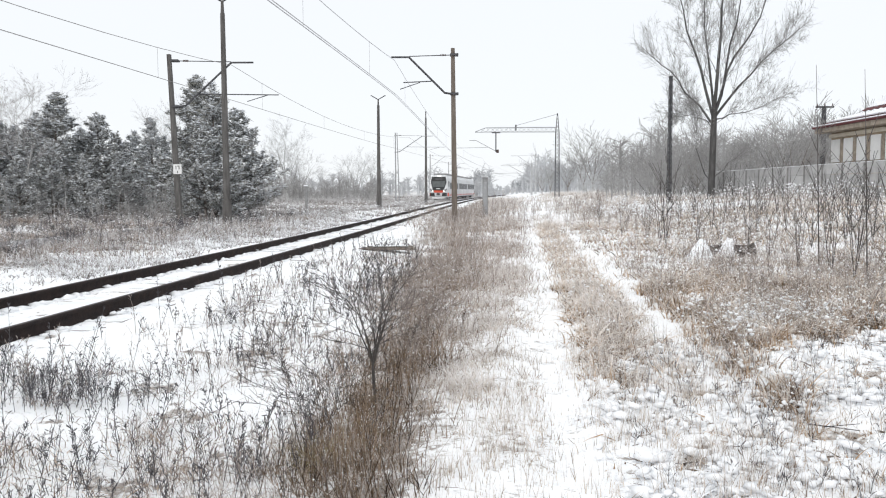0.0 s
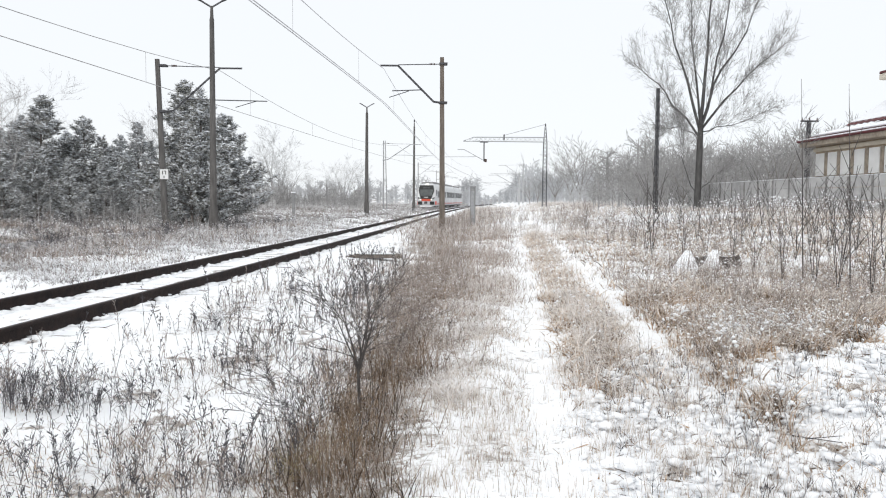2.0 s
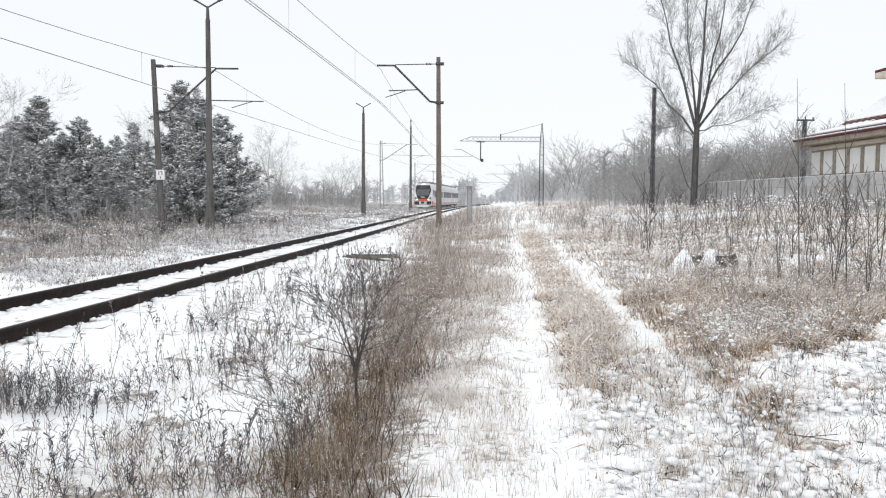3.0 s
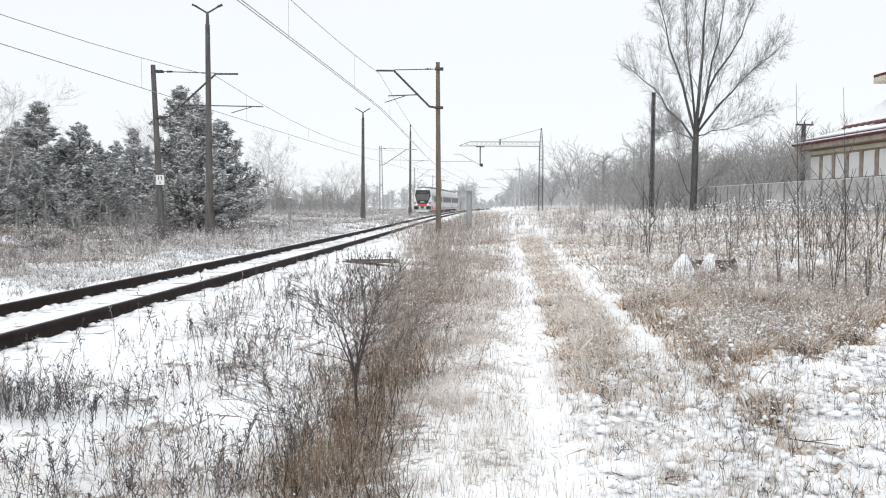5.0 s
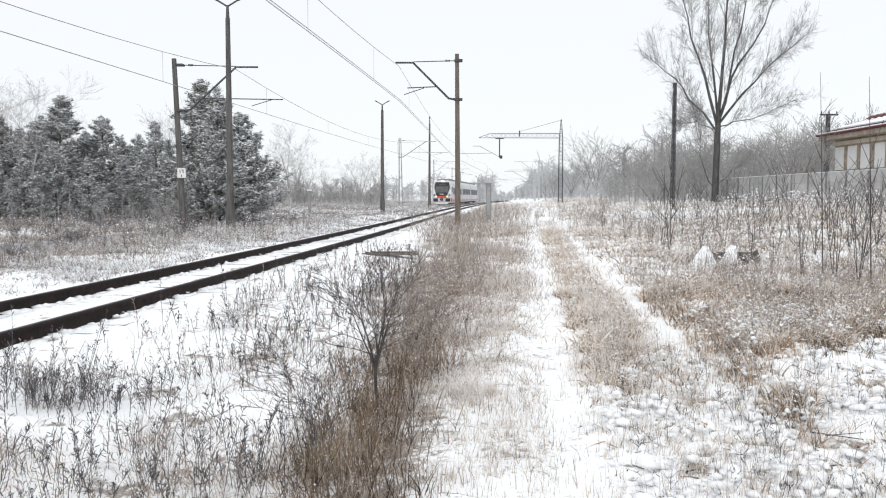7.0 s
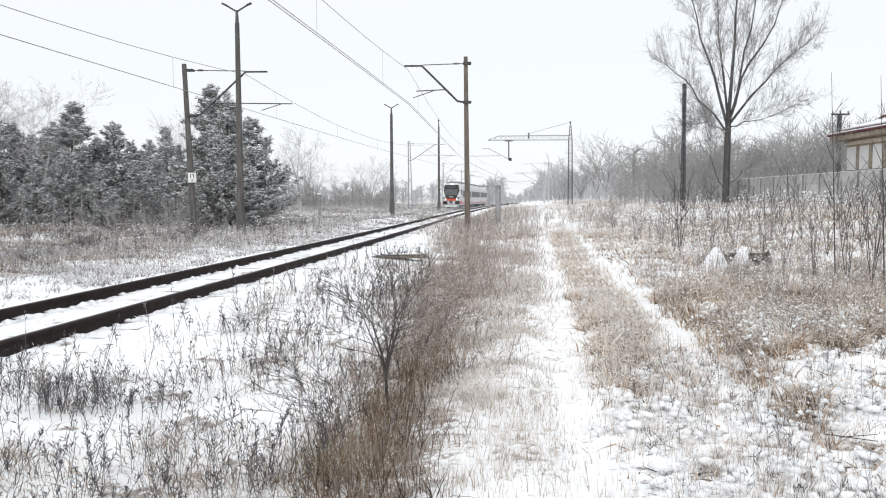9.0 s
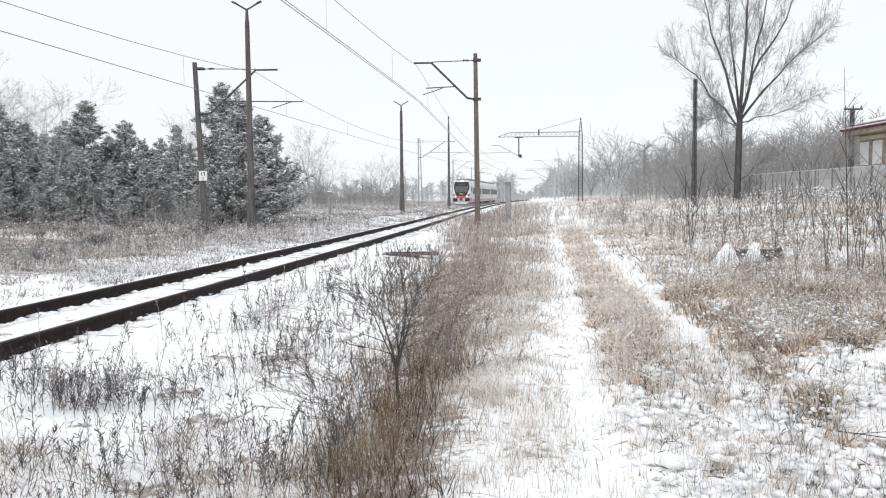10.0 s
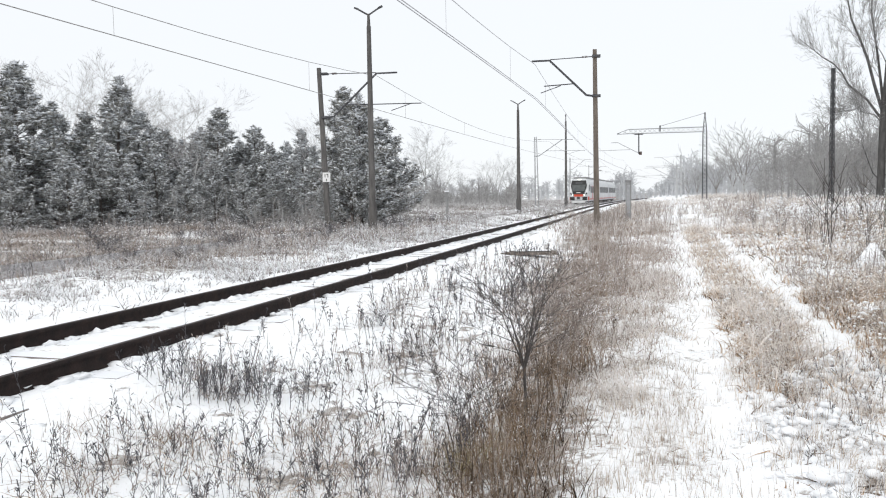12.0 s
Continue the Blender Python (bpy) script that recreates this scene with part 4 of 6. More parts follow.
def loft(rows):
    """rows: (y, half width, bottom, top). A closed skin."""
    bm = B()
    rings = [[bm.verts.new((x, y, z)) for x, z in section(w, a, b)] for y, w, a, b in rows]
    n = len(rings[0])
    for r0, r1 in zip(rings, rings[1:]):
        for k in range(n):
            bm.faces.new((r0[k], r0[(k + 1) % n], r1[(k + 1) % n], r1[k]))
    bm.faces.new(rings[0][::-1])
    bm.faces.new(rings[-1])
    bmesh.ops.recalc_face_normals(bm, faces=bm.faces[:])
    for f in bm.faces:
        f.smooth = True
    return bm


def quad_plate(pts, thick):
    """A plate through four or more corners with some thickness."""
    bm = B()
    vs = [bm.verts.new(p) for p in pts]
    f = bm.faces.new(vs)
    bm.normal_update()
    r = bmesh.ops.extrude_face_region(bm, geom=[f])
    nv = [v for v in r["geom"] if isinstance(v, bmesh.types.BMVert)]
    nrm = f.normal.copy()
    bmesh.ops.translate(bm, verts=nv, vec=nrm * thick * 0.5)
    bmesh.ops.translate(bm, verts=vs, vec=-nrm * thick * 0.5)
    bmesh.ops.recalc_face_normals(bm, faces=bm.faces[:])
    return bm


def on_track(line, y, z):
    d = float(line(y + 3) - line(y - 3)) / 6
    return pose(float(line(y)), y, z, 0, 0, -math.degrees(math.atan(d)))


def train(front_y):
    t = tagged(new("train"), "white and grey electric multiple-unit train with a red front", "train")
    t.matrix_basis = on_track(track_b, front_y, RAIL_B)
    inv = t.matrix_basis.inverted()
    L = 17.0

    def car(k):
        """The pose of car k against the train."""
        y = front_y + (k + 0.5) * L
        return inv @ on_track(track_b, y, RAIL_B)

    for k in range(3):
        m = car(k)
        h0, h1 = -L / 2, L / 2 - 0.25
        if k == 0:
            rows = [(h0, 0.80, 0.75, 1.65), (h0 + 0.12, 1.1, 0.5, 2.0), (h0 + 0.45, 1.28, 0.4, 2.6), (h0 + 0.95, 1.36, 0.38, 3.35), (h0 + 1.5, 1.4, 0.38, 3.72), (h0 + 2.4, 1.42, 0.38, 3.9), (h1, 1.42, 0.38, 3.9)]
        else:
            rows = [(h0 + 0.25, 1.40, 0.4, 3.88), (h0 + 0.4, 1.42, 0.38, 3.9), (h1 - 0.15, 1.42, 0.38, 3.9), (h1, 1.40, 0.4, 3.88)]
        body = part("body", loft(rows), M_SILVER, t, "pale grey coach body")
        body.matrix_basis = m
        s0 = h0 + 3.4 if k == 0 else h0 + 0.9
        for s in (-1, 1):
            part("window_band", box(B(), (s * 1.405, (s0 + h1 - 0.8) / 2, 2.2), (0.05, h1 - 0.8 - s0, 1.0), bevel=0.01), M_BAND, body, "dark tinted window band")
            part("lower_stripe", box(B(), (s * 1.405, (s0 + h1) / 2 - 0.5, 0.75), (0.05, h1 - s0, 0.24), bevel=0.01), M_PALE_RED, body, "red stripe dulled by snow")
            for dy in (-2.2, 3.2):
                d = part("door", box(B(), (s * 1.41, dy, 1.75), (0.05, 1.3, 2.1), bevel=0.015), M_PALE_RED if dy < 0 and k == 0 else M_TRAINWHITE, body, "double sliding door")
                for e in (-0.32, 0.32):
                    part("door_window", box(B(), (s * 1.435, dy + e, 2.15), (0.03, 0.42, 1.0), bevel=0.01), M_DARKGLASS, d)
        for dy in (h0 + 3.0, h1 - 2.6):
            bg = part("bogie", box(B(), (0, dy, 0.42), (2.2, 2.6, 0.45), bevel=0.06), M_UNDER, body, "dark dirty bogie")
            for wy in (-0.9, 0.9):
                for s in (-1, 1):
                    part("wheel", rod(B(), (s * 0.68, dy + wy, 0.42), (s * 0.82, dy + wy, 0.42), 0.42, seg=16), M_UNDER, bg)
        for a, b, w in ((h0 + 2.6, h0 + 6.2, 2.0), (h0 + 7.2, h0 + 11.0, 1.7), (h0 + 12, h1 - 1.0, 1.9)):
            part("roof_unit", box(B(), (0, (a + b) / 2, 3.98), (w, b - a, 0.32), bevel=0.08), M_ROOFGEAR, body, "grey rooftop equipment case")
        if k < 2:
            part("gangway", box(B(), (0, h1 + 0.22, 2.1), (2.3, 0.6, 3.2), bevel=0.05), M_UNDER, body, "dark folded gangway")
        if k == 1:
            pg = B()
            rod(pg, (0, 2, 4.15), (0, 3.2, 5.0), 0.05, seg=6)
            rod(pg, (0, 3.2, 5.0), (0, 2.2, 5.75), 0.04, seg=6)
            rod(pg, (-0.8, 2.2, 5.8), (0.8, 2.2, 5.8), 0.04, seg=6)
            part("pantograph", pg, M_STEEL, body, "raised pantograph")
        if k == 0:
            front = part("windscreen_surround", quad_plate([(-0.80, h0 - 0.12, 1.5), (0.80, h0 - 0.12, 1.5), (1.2, h0 + 0.4, 2.75), (1.05, h0 + 0.74, 3.55), (-1.05, h0 + 0.74, 3.55), (-1.2, h0 + 0.4, 2.75)], 0.12), M_BLACK, body, "black windscreen surround")
            part("windscreen", quad_plate([(-0.86, h0 + 0.0, 1.95), (0.86, h0 + 0.0, 1.95), (1.04, h0 + 0.4, 2.9), (-1.04, h0 + 0.4, 2.9)], 0.16), M_DARKGLASS, front, "dark sloping windscreen")
            part("destination_display", quad_plate([(-0.5, h0 + 0.5, 3.05), (0.5, h0 + 0.5, 3.05), (0.5, h0 + 0.6, 3.3), (-0.5, h0 + 0.6, 3.3)], 0.16), M_BAND, front)
            part("brand_bar", box(B(), (0, h0 - 0.12, 1.74), (0.62, 0.06, 0.09), bevel=0.01), M_WHITE, front, "white lettering bar")
            part("front_panel", box(B(), (0, h0 + 0.0, 1.36), (1.35, 0.16, 0.42), bevel=0.05), M_RED, body, "orange-red front panel")
            for s in (-1, 1):
                c = part("light_cluster", quad_plate([(s * 0.72, h0 - 0.03, 1.22), (s * 1.2, h0 + 0.2, 1.5), (s * 1.26, h0 + 0.3, 1.78), (s * 0.78, h0 - 0.0, 1.5)], -0.08 * s), M_BLACK, body, "dark swept light cluster")
                part("headlamp", rod(B(), (s * 0.86, h0 - 0.13, 1.4), (s * 0.86, h0 + 0.1, 1.4), 0.09, seg=12), M_LAMP, c, "lit white headlamp")
                part("cheek", quad_plate([(s * 0.98, h0 + 0.08, 1.7), (s * 1.33, h0 + 0.42, 1.7), (s * 1.38, h0 + 1.1, 3.2), (s * 1.2, h0 + 0.68, 2.75)], -0.07 * s), M_TRAINWHITE, body, "white cheek beside the windscreen")
                part("side_window", box(B(), (s * 1.40, h0 + 2.0, 2.45), (0.06, 0.9, 0.9), bevel=0.02), M_DARKGLASS, body, "dark cab side window")
                part("buffer_beam", box(B(), (s * 0.92, h0 + 0.1, 0.85), (0.7, 0.3, 0.5), Euler((0, 0, s * 0.35)).to_matrix(), bevel=0.06), M_BLACK, body)
                part("red_corner", box(B(), (s * 1.37, h0 + 1.4, 0.85), (0.1, 1.3, 0.55), bevel=0.03), M_RED, body, "orange-red corner panel")
            part("coupler", box(B(), (0, h0 - 0.3, 0.92), (0.42, 0.6, 0.36), bevel=0.06), M_UNDER, body, "grey automatic coupler")
            part("snow_plough", box(B(), (0, h0 + 0.1, 0.38), (1.9, 0.3, 0.3), bevel=0.08), M_TRAINWHITE, body, "white curved front apron")
            part("top_lamp", box(B(), (0, h0 + 1.25, 3.72), (0.5, 0.25, 0.14), bevel=0.04), M_LAMP, body, "lit top headlamp")
    return t


train(117.0)


# ---- fence and workshop to the right ----
M_FENCE = material("stained_concrete_panels", (0.32, 0.315, 0.31), (0.5, 0.495, 0.49), 1.6, 0.9, bump=0.5, each=0.3)
M_FENCEPOST = material("dark_stained_post", (0.17, 0.165, 0.16), (0.3, 0.29, 0.28), 3, 0.9, bump=0.4)
M_PLASTER = material("dirty_yellow_plaster", (0.34, 0.25, 0.16), (0.52, 0.44, 0.34), 1.5, 0.9, bump=0.3)
M_BROWN = material("brown_window_post", (0.24, 0.2, 0.16), (0.44, 0.38, 0.31), 4, 0.85)
M_BOARD = material("white_window_board", (0.8, 0.8, 0.79), (0.88, 0.88, 0.87), 2.5, 0.8, each=0.3)
M_ROOF = material("dark_red_roof_tiles", (0.08, 0.022, 0.025), (0.15, 0.04, 0.043), 2, 0.6, bump=0.3)
M_CREAM = material("cream_render", (0.6, 0.54, 0.44), (0.7, 0.65, 0.56), 2, 0.85, bump=0.2)
M_BLACKBARK = material("wet_black_bark", (0.035, 0.03, 0.027), (0.1, 0.085, 0.078), 6, 0.9, bump=0.6)
M_SNOW = material("settled_snow", (0.82, 0.84, 0.87), (0.9, 0.91, 0.93), 3, 0.7, bump=0.3)


def fence(x, ys, top):
    t = thing("concrete_fence", (0, 0, 0), "grey concrete panel fence with dark posts", "fence", kind="structure")
    for a, b in zip(ys, ys[1:]):
        g = gz(x, (a + b) / 2)
        for z0, z1 in ((g - 0.3, g + (top - g) * 0.36), (g + (top - g) * 0.36, g + (top - g) * 0.7), (g + (top - g) * 0.7, top)):
            part("panel", box(B(), (x, (a + b) / 2, (z0 + z1) / 2), (0.07, b - a - 0.16, z1 - z0 - 0.02), bevel=0.01), M_FENCE, t)
        part("post", box(B(), (x, a, (g - 0.3 + top - 0.04) / 2), (0.13, 0.13, top + 0.26 - g), bevel=0.015), M_FENCEPOST, t)
        part("snow_cap", box(B(), (x, (a + b) / 2, top + 0.011), (0.085, b - a - 0.2, 0.022), bevel=0.008), M_SNOW, t)
    return t


fence(19.8, [26 + 2 * i for i in range(17)], 2.85)


def corrugated(bm, a, b, up, waves, amp=0.035):
    """A ribbed sheet between the eave line a-b and that line moved by up."""
    a, b, up = Vector(a), Vector(b), Vector(up)
    n = (b - a).cross(up).normalized()
    if n.z < 0:
        n = -n
    prev = None
    k = waves * 4
    for i in range(k + 1):
        o = n * (amp * math.sin(2 * math.pi * i / 4))
        p = a.lerp(b, i / k) + o
        cur = [bm.verts.new(p), bm.verts.new(p + up), bm.verts.new(p - n * 0.03), bm.verts.new(p + up - n * 0.03)]
        if prev:
            for q in ((0, 1), (1, 3), (3, 2), (2, 0)):
                bm.faces.new((prev[q[0]], prev[q[1]], cur[q[1]], cur[q[0]]))
        prev = cur
    return bm


def workshop():
    """A long low building behind the fence: boarded windows, red roof with snow, a taller cream gable block."""
    t = thing("workshop", (0, 0, 0), "low workshop with boarded windows and a snowy dark red roof", "building")
    X, Y0, Y1, G, E = 22.6, 20.0, 44.8, 0.9, 4.95
    part("wall", box(B(), (X + 4.0, (Y0 + Y1) / 2, (G + E) / 2 - 0.3), (8.0, Y1 - Y0, E - G + 0.6)), M_PLASTER, t, "dirty yellow plaster wall")
    y = Y1 - 0.65
    while y > Y0 + 1:
        w = part("window", box(B(), (X - 0.03, y, 3.75), (0.12, 0.94, 1.3), bevel=0.015), M_BOARD, t, "window closed with a white board")
        part("window_sill", box(B(), (X - 0.1, y, 3.02), (0.18, 1.0, 0.07), bevel=0.01), M_FENCE, w)
        part("pier", box(B(), (X - 0.02, y - 0.68, 3.75), (0.14, 0.3, 1.4), bevel=0.015), M_BROWN, t, "brown pier between windows")
        y -= 1.36
    part("lintel_band", box(B(), (X - 0.05, (Y0 + Y1) / 2, 4.62), (0.16, Y1 - Y0 + 0.1, 0.22), bevel=0.02), M_CREAM, t, "pale lintel band")
    part("eave_board", box(B(), (X - 0.35, (Y0 + Y1) / 2, 4.95), (0.8, Y1 - Y0 + 1.0, 0.3), bevel=0.03), M_BROWN, t, "weathered brown eaves")
    part("gutter", rod(B(), (X - 0.8, Y0 - 0.4, 5.13), (X - 0.8, Y1 + 0.6, 5.13), 0.075, seg=8), M_ROOF, t, "dark red gutter")
    part("gutter_snow", box(B(), (X - 0.78, (Y0 + Y1) / 2, 5.22), (0.16, Y1 - Y0 + 0.9, 0.07), bevel=0.02), M_SNOW, t, "line of snow on the gutter")
    part("roof", corrugated(B(), (X - 0.8, Y0 - 0.4, 5.2), (X - 0.8, Y1 + 0.6, 5.2), (3.2, 0, 0.85), 70), M_ROOF, t, "dark red ribbed roof")
    part("roof_snow", box(B(), (X + 0.55, (Y0 + Y1) / 2 + 0.2, 5.66), (1.7, Y1 - Y0 - 0.4, 0.09), Euler((0, -0.26, 0)).to_matrix(), bevel=0.03), M_SNOW, t, "snow lying on the roof")
    part("upper_roof", corrugated(B(), (X + 2.2, Y0 - 0.4, 5.98), (X + 2.2, Y1 - 0.8, 5.98), (2.4, 0, 0.7), 64), M_ROOF, t, "second red roof step")
    part("upper_fascia", box(B(), (X + 2.25, (Y0 + Y1) / 2 - 0.4, 5.88), (0.12, Y1 - Y0 - 0.8, 0.22), bevel=0.02), M_ROOF, t)
    part("hipped_snow_roof", quad_plate([(X + 1.9, Y1 - 0.3, 6.2), (X + 1.9, Y0, 6.2), (X + 4.6, Y0, 8.3), (X + 4.6, Y1 - 1.6, 8.3)], 0.14), M_SNOW, t, "snow-covered hipped roof")
    part("tiled_edge", corrugated(B(), (X + 1.6, Y1 - 0.1, 6.05), (X + 1.6, Y0, 6.05), (0.5, 0, 0.3), 40, 0.025), M_ROOF, t)
    tower = part("tower_block", box(B(), (X + 5.7, 41.0, 6.9), (4.0, 5.0, 4.0), bevel=0.02), M_CREAM, t, "cream rendered upper block")
    part("cornice", box(B(), (X + 5.5, 41.0, 8.75), (4.9, 5.9, 0.35), bevel=0.06), M_CREAM, tower, "pale cornice")
    part("cap_roof", box(B(), (X + 5.5, 41.0, 9.0), (4.9, 5.9, 0.16), bevel=0.04), M_ROOF, tower)
    part("cap_ridge", box(B(), (X + 5.8, 41.0, 9.25), (3.4, 4.4, 0.4), bevel=0.15), M_ROOF, tower)
    return t


workshop()


def lattice_post(at):
    t = thing("lattice_post", at, "slim dark lattice post beside the path", "post")
    part("shaft", lattice(B(), (0, 0, -0.3), (0, 0, 6.9), 0.2, 0.15, 18, 0.018), M_STEEL, t)
    part("core", box(B(), (0.0, 0, 3.3), (0.07, 0.06, 7.2), bevel=0.01), M_STEEL, t)
    return t


xp, yp = polar(-16.45, 44)
lattice_post((xp, yp, gz(xp, yp)))


def line_pole(at):
    t = thing("utility_pole", at, "dark utility pole with a crossarm", "utility pole")
    part("leg", rod(B(), (0.1, 0, -0.3), (0.1, 0, 6.4), 0.22, 0.15, seg=10), M_STEEL, t)
    part("crossarm", box(B(), (0.15, 0, 6.4), (1.3, 0.12, 0.12), bevel=0.02), M_STEEL, t)
    for dx in (-0.4, 0.15, 0.7):
        part("insulator", rod(B(), (dx, 0, 6.45), (dx, 0, 6.65), 0.06, 0.03, seg=8), M_INSUL, t)
    return t


def marker_post(at):
    t = thing("marker_post", at, "pale concrete trackside marker post", "post")
    part("shaft", box(B(), (0, 0, 0.95), (0.22, 0.18, 2.3), bevel=0.02), M_BOX, t)
    part("cap", box(B(), (0, 0, 2.1), (0.34, 0.24, 0.1), bevel=0.02), M_SNOW, t, "snow on the post")
    return t


xp, yp = polar(10.05, 62)
marker_post((xp, yp, gz(xp, yp)))
xp, yp = polar(-26.2, 62)
line_pole((xp, yp, gz(xp, yp)))


# ---- loose things in the grass ----
def old_planks(at, turn):
    t = thing("old_planks", at, "weathered dark planks lying in the weeds under thin snow", "planks", turn=turn)
    for k in range(3):
        part("plank", box(B(), (0.05 * k, -0.2 + 0.2 * k, 0.13 + 0.012 * k), (1.55 - 0.12 * k, 0.17, 0.06), Euler((0, 0, 0.02 * (k - 1))).to_matrix(), bevel=0.012), M_CONC_BROWN, t)
    part("plank_snow", box(B(), (0.1, 0.12, 0.2), (1.0, 0.3, 0.03), bevel=0.012), M_SNOW, t, "thin snow on the planks")
    return t


old_planks((-1.55, 21.3, gz(-1.55, 21.3) - 0.06), 4)


def fallen_log(at):
    t = thing("fallen_log", at, "short dark log lying among the weeds, capped with snow", "log", turn=-14)
    bm = B()
    rings = []
    for i in range(9):
        u = i / 8
        r = 0.17 * (1.08 - 0.2 * u)
        ring = []
        for k in range(14):
            a = 2 * math.pi * k / 14
            rr = r * (1 + 0.07 * math.sin(3 * a + 5 * u) + 0.05 * math.sin(7 * a + 2 * u))
            ring.append(bm.verts.new((-0.55 + 1.1 * u, rr * math.cos(a), 0.19 + rr * math.sin(a) + 0.05 * u)))
        rings.append(ring)
    for a, b in zip(rings, rings[1:]):
        for k in range(14):
            bm.faces.new((a[k], a[(k + 1) % 14], b[(k + 1) % 14], b[k]))
    bm.faces.new(rings[0])
    bm.faces.new(rings[-1])
    bmesh.ops.recalc_face_normals(bm, faces=bm.faces[:])
    part("log_body", bm, M_BLACKBARK, t)
    part("branch_stub", rod(B(), (0.35, -0.08, 0.3), (0.47, -0.28, 0.42), 0.05, 0.04, seg=8), M_BARK, t)
    sn = B()
    bmesh.ops.create_icosphere(sn, subdivisions=2, radius=1, matrix=Matrix.Translation((0.0, 0.02, 0.375)) @ pose(0, 0, 0, 0, -2.5, 0) @ Matrix.Diagonal((0.3, 0.06, 0.02, 1)))
    part("snow_cap", sn, M_SNOW, t, "thin snow on the log")
    return t


def leaning_board(at, size, turn, tip):
    """A rough board that leans with one corner up, its face under snow."""
    w, h = size
    t = thing("leaning_board", at, "snow-covered board leaning against the log", "board", "leaning boards", turn=turn)
    lean = Euler((radians(-38), 0, radians(0))).to_matrix()
    out = [(-w / 2, 0, 0), (w / 2, 0, 0), (w * 0.22 * tip + 0.07, 0, h), (w * 0.22 * tip - 0.05, 0, h)]
    part("plank", quad_plate([tuple(lean @ Vector(p)) for p in out], 0.03), M_BOX, t)
    part("snow_face", quad_plate([tuple(lean @ (Vector(p) * 0.94 + Vector((0, -0.035, 0.01)))) for p in out], 0.035), M_SNOW, t, "snow lying on the board")
    return t


xp, yp = polar(-20.5, 17.6)
fallen_log((xp, yp, gz(xp, yp) - 0.13))
xp, yp = polar(-18.6, 16.6)
leaning_board((xp, yp, gz(xp, yp) - 0.04), (0.7, 0.62), -18, 0.3)
xp, yp = polar(-20.3, 16.9)
leaning_board((xp, yp, gz(xp, yp) + 0.02), (0.4, 0.48), -20, 1.0)


# ---- grass and weeds ----
def rimed(name, dark, light, rime=(0.8, 0.8, 0.81), start=0.35, most=0.9, rough=0.9):
    """Dead grass, differing from blade to blade, with rime that thickens from start of a blade's length to its tip."""
    m = bpy.data.materials.new(name)
    m.use_nodes = True
    n, l = m.node_tree.nodes, m.node_tree.links
    bs = n["Principled BSDF"]
    bs.inputs["Roughness"].default_value = rough
    bs.inputs["Specular IOR Level"].default_value = 0.2
    geo, tip, tc, ns = n.new("ShaderNodeNewGeometry"), n.new("ShaderNodeAttribute"), n.new("ShaderNodeTexCoord"), n.new("ShaderNodeTexNoise")
    tip.attribute_name = "along"
    ns.inputs["Scale"].default_value, ns.inputs["Detail"].default_value = 2.2, 4
    l.new(tc.outputs["Object"], ns.inputs["Vector"])
    tone = n.new("ShaderNodeMath")
    tone.operation, tone.use_clamp = "MULTIPLY_ADD", True
    l.new(ns.outputs["Fac"], tone.inputs[0])
    tone.inputs[1].default_value = 1.8
    off = n.new("ShaderNodeMath")
    off.operation = "MULTIPLY_ADD"
    l.new(geo.outputs["Random Per Island"], off.inputs[0])
    off.inputs[1].default_value, off.inputs[2].default_value = 0.9, -0.85
    l.new(off.outputs[0], tone.inputs[2])
    mix = n.new("ShaderNodeMix")
    mix.data_type = "RGBA"
    mix.inputs["A"].default_value, mix.inputs["B"].default_value = (*dark, 1), (*light, 1)
    l.new(tone.outputs[0], mix.inputs["Factor"])
    cover = n.new("ShaderNodeMath")
    cover.operation = "MULTIPLY_ADD"
    l.new(ns.outputs["Fac"], cover.inputs[0])
    cover.inputs[1].default_value = 0.5
    l.new(tip.outputs["Fac"], cover.inputs[2])
    rg = n.new("ShaderNodeMapRange")
    rg.inputs["From Min"].default_value, rg.inputs["From Max"].default_value, rg.inputs["To Max"].default_value = start + 0.32, start + 0.68, most
    l.new(cover.outputs[0], rg.inputs["Value"])
    white = n.new("ShaderNodeMix")
    white.data_type = "RGBA"
    l.new(rg.outputs[0], white.inputs["Factor"])
    l.new(mix.outputs["Result"], white.inputs["A"])
    white.inputs["B"].default_value = (*rime, 1)
    l.new(white.outputs["Result"], bs.inputs["Base Color"])
    return m


M_STRAW = rimed("rimed_straw_grass", (0.22, 0.17, 0.13), (0.64, 0.56, 0.48), (0.84, 0.82, 0.81), 0.22)
M_TAN = rimed("rimed_tan_grass", (0.075, 0.047, 0.03), (0.6, 0.45, 0.315), (0.84, 0.795, 0.75), 0.3, 0.9)
M_WARM = rimed("rimed_warm_grass", (0.05, 0.029, 0.018), (0.48, 0.33, 0.205), (0.78, 0.72, 0.66), 0.4, 0.85)
M_REED = rimed("russet_dead_grass", (0.02, 0.013, 0.009), (0.34, 0.25, 0.175), (0.6, 0.53, 0.47), 0.5, 0.6)
M_OLIVE = rimed("olive_dead_grass", (0.09, 0.075, 0.035), (0.36, 0.3, 0.165), (0.6, 0.56, 0.48), 0.6, 0.5)
M_GREYGRASS = rimed("grey_rimed_grass", (0.1, 0.087, 0.078), (0.34, 0.31, 0.29), (0.74, 0.74, 0.75), 0.3, 0.9)
M_WHITEGRASS = rimed("white_rimed_grass", (0.12, 0.105, 0.096), (0.36, 0.335, 0.32), (0.85, 0.86, 0.88), 0.12, 0.95)
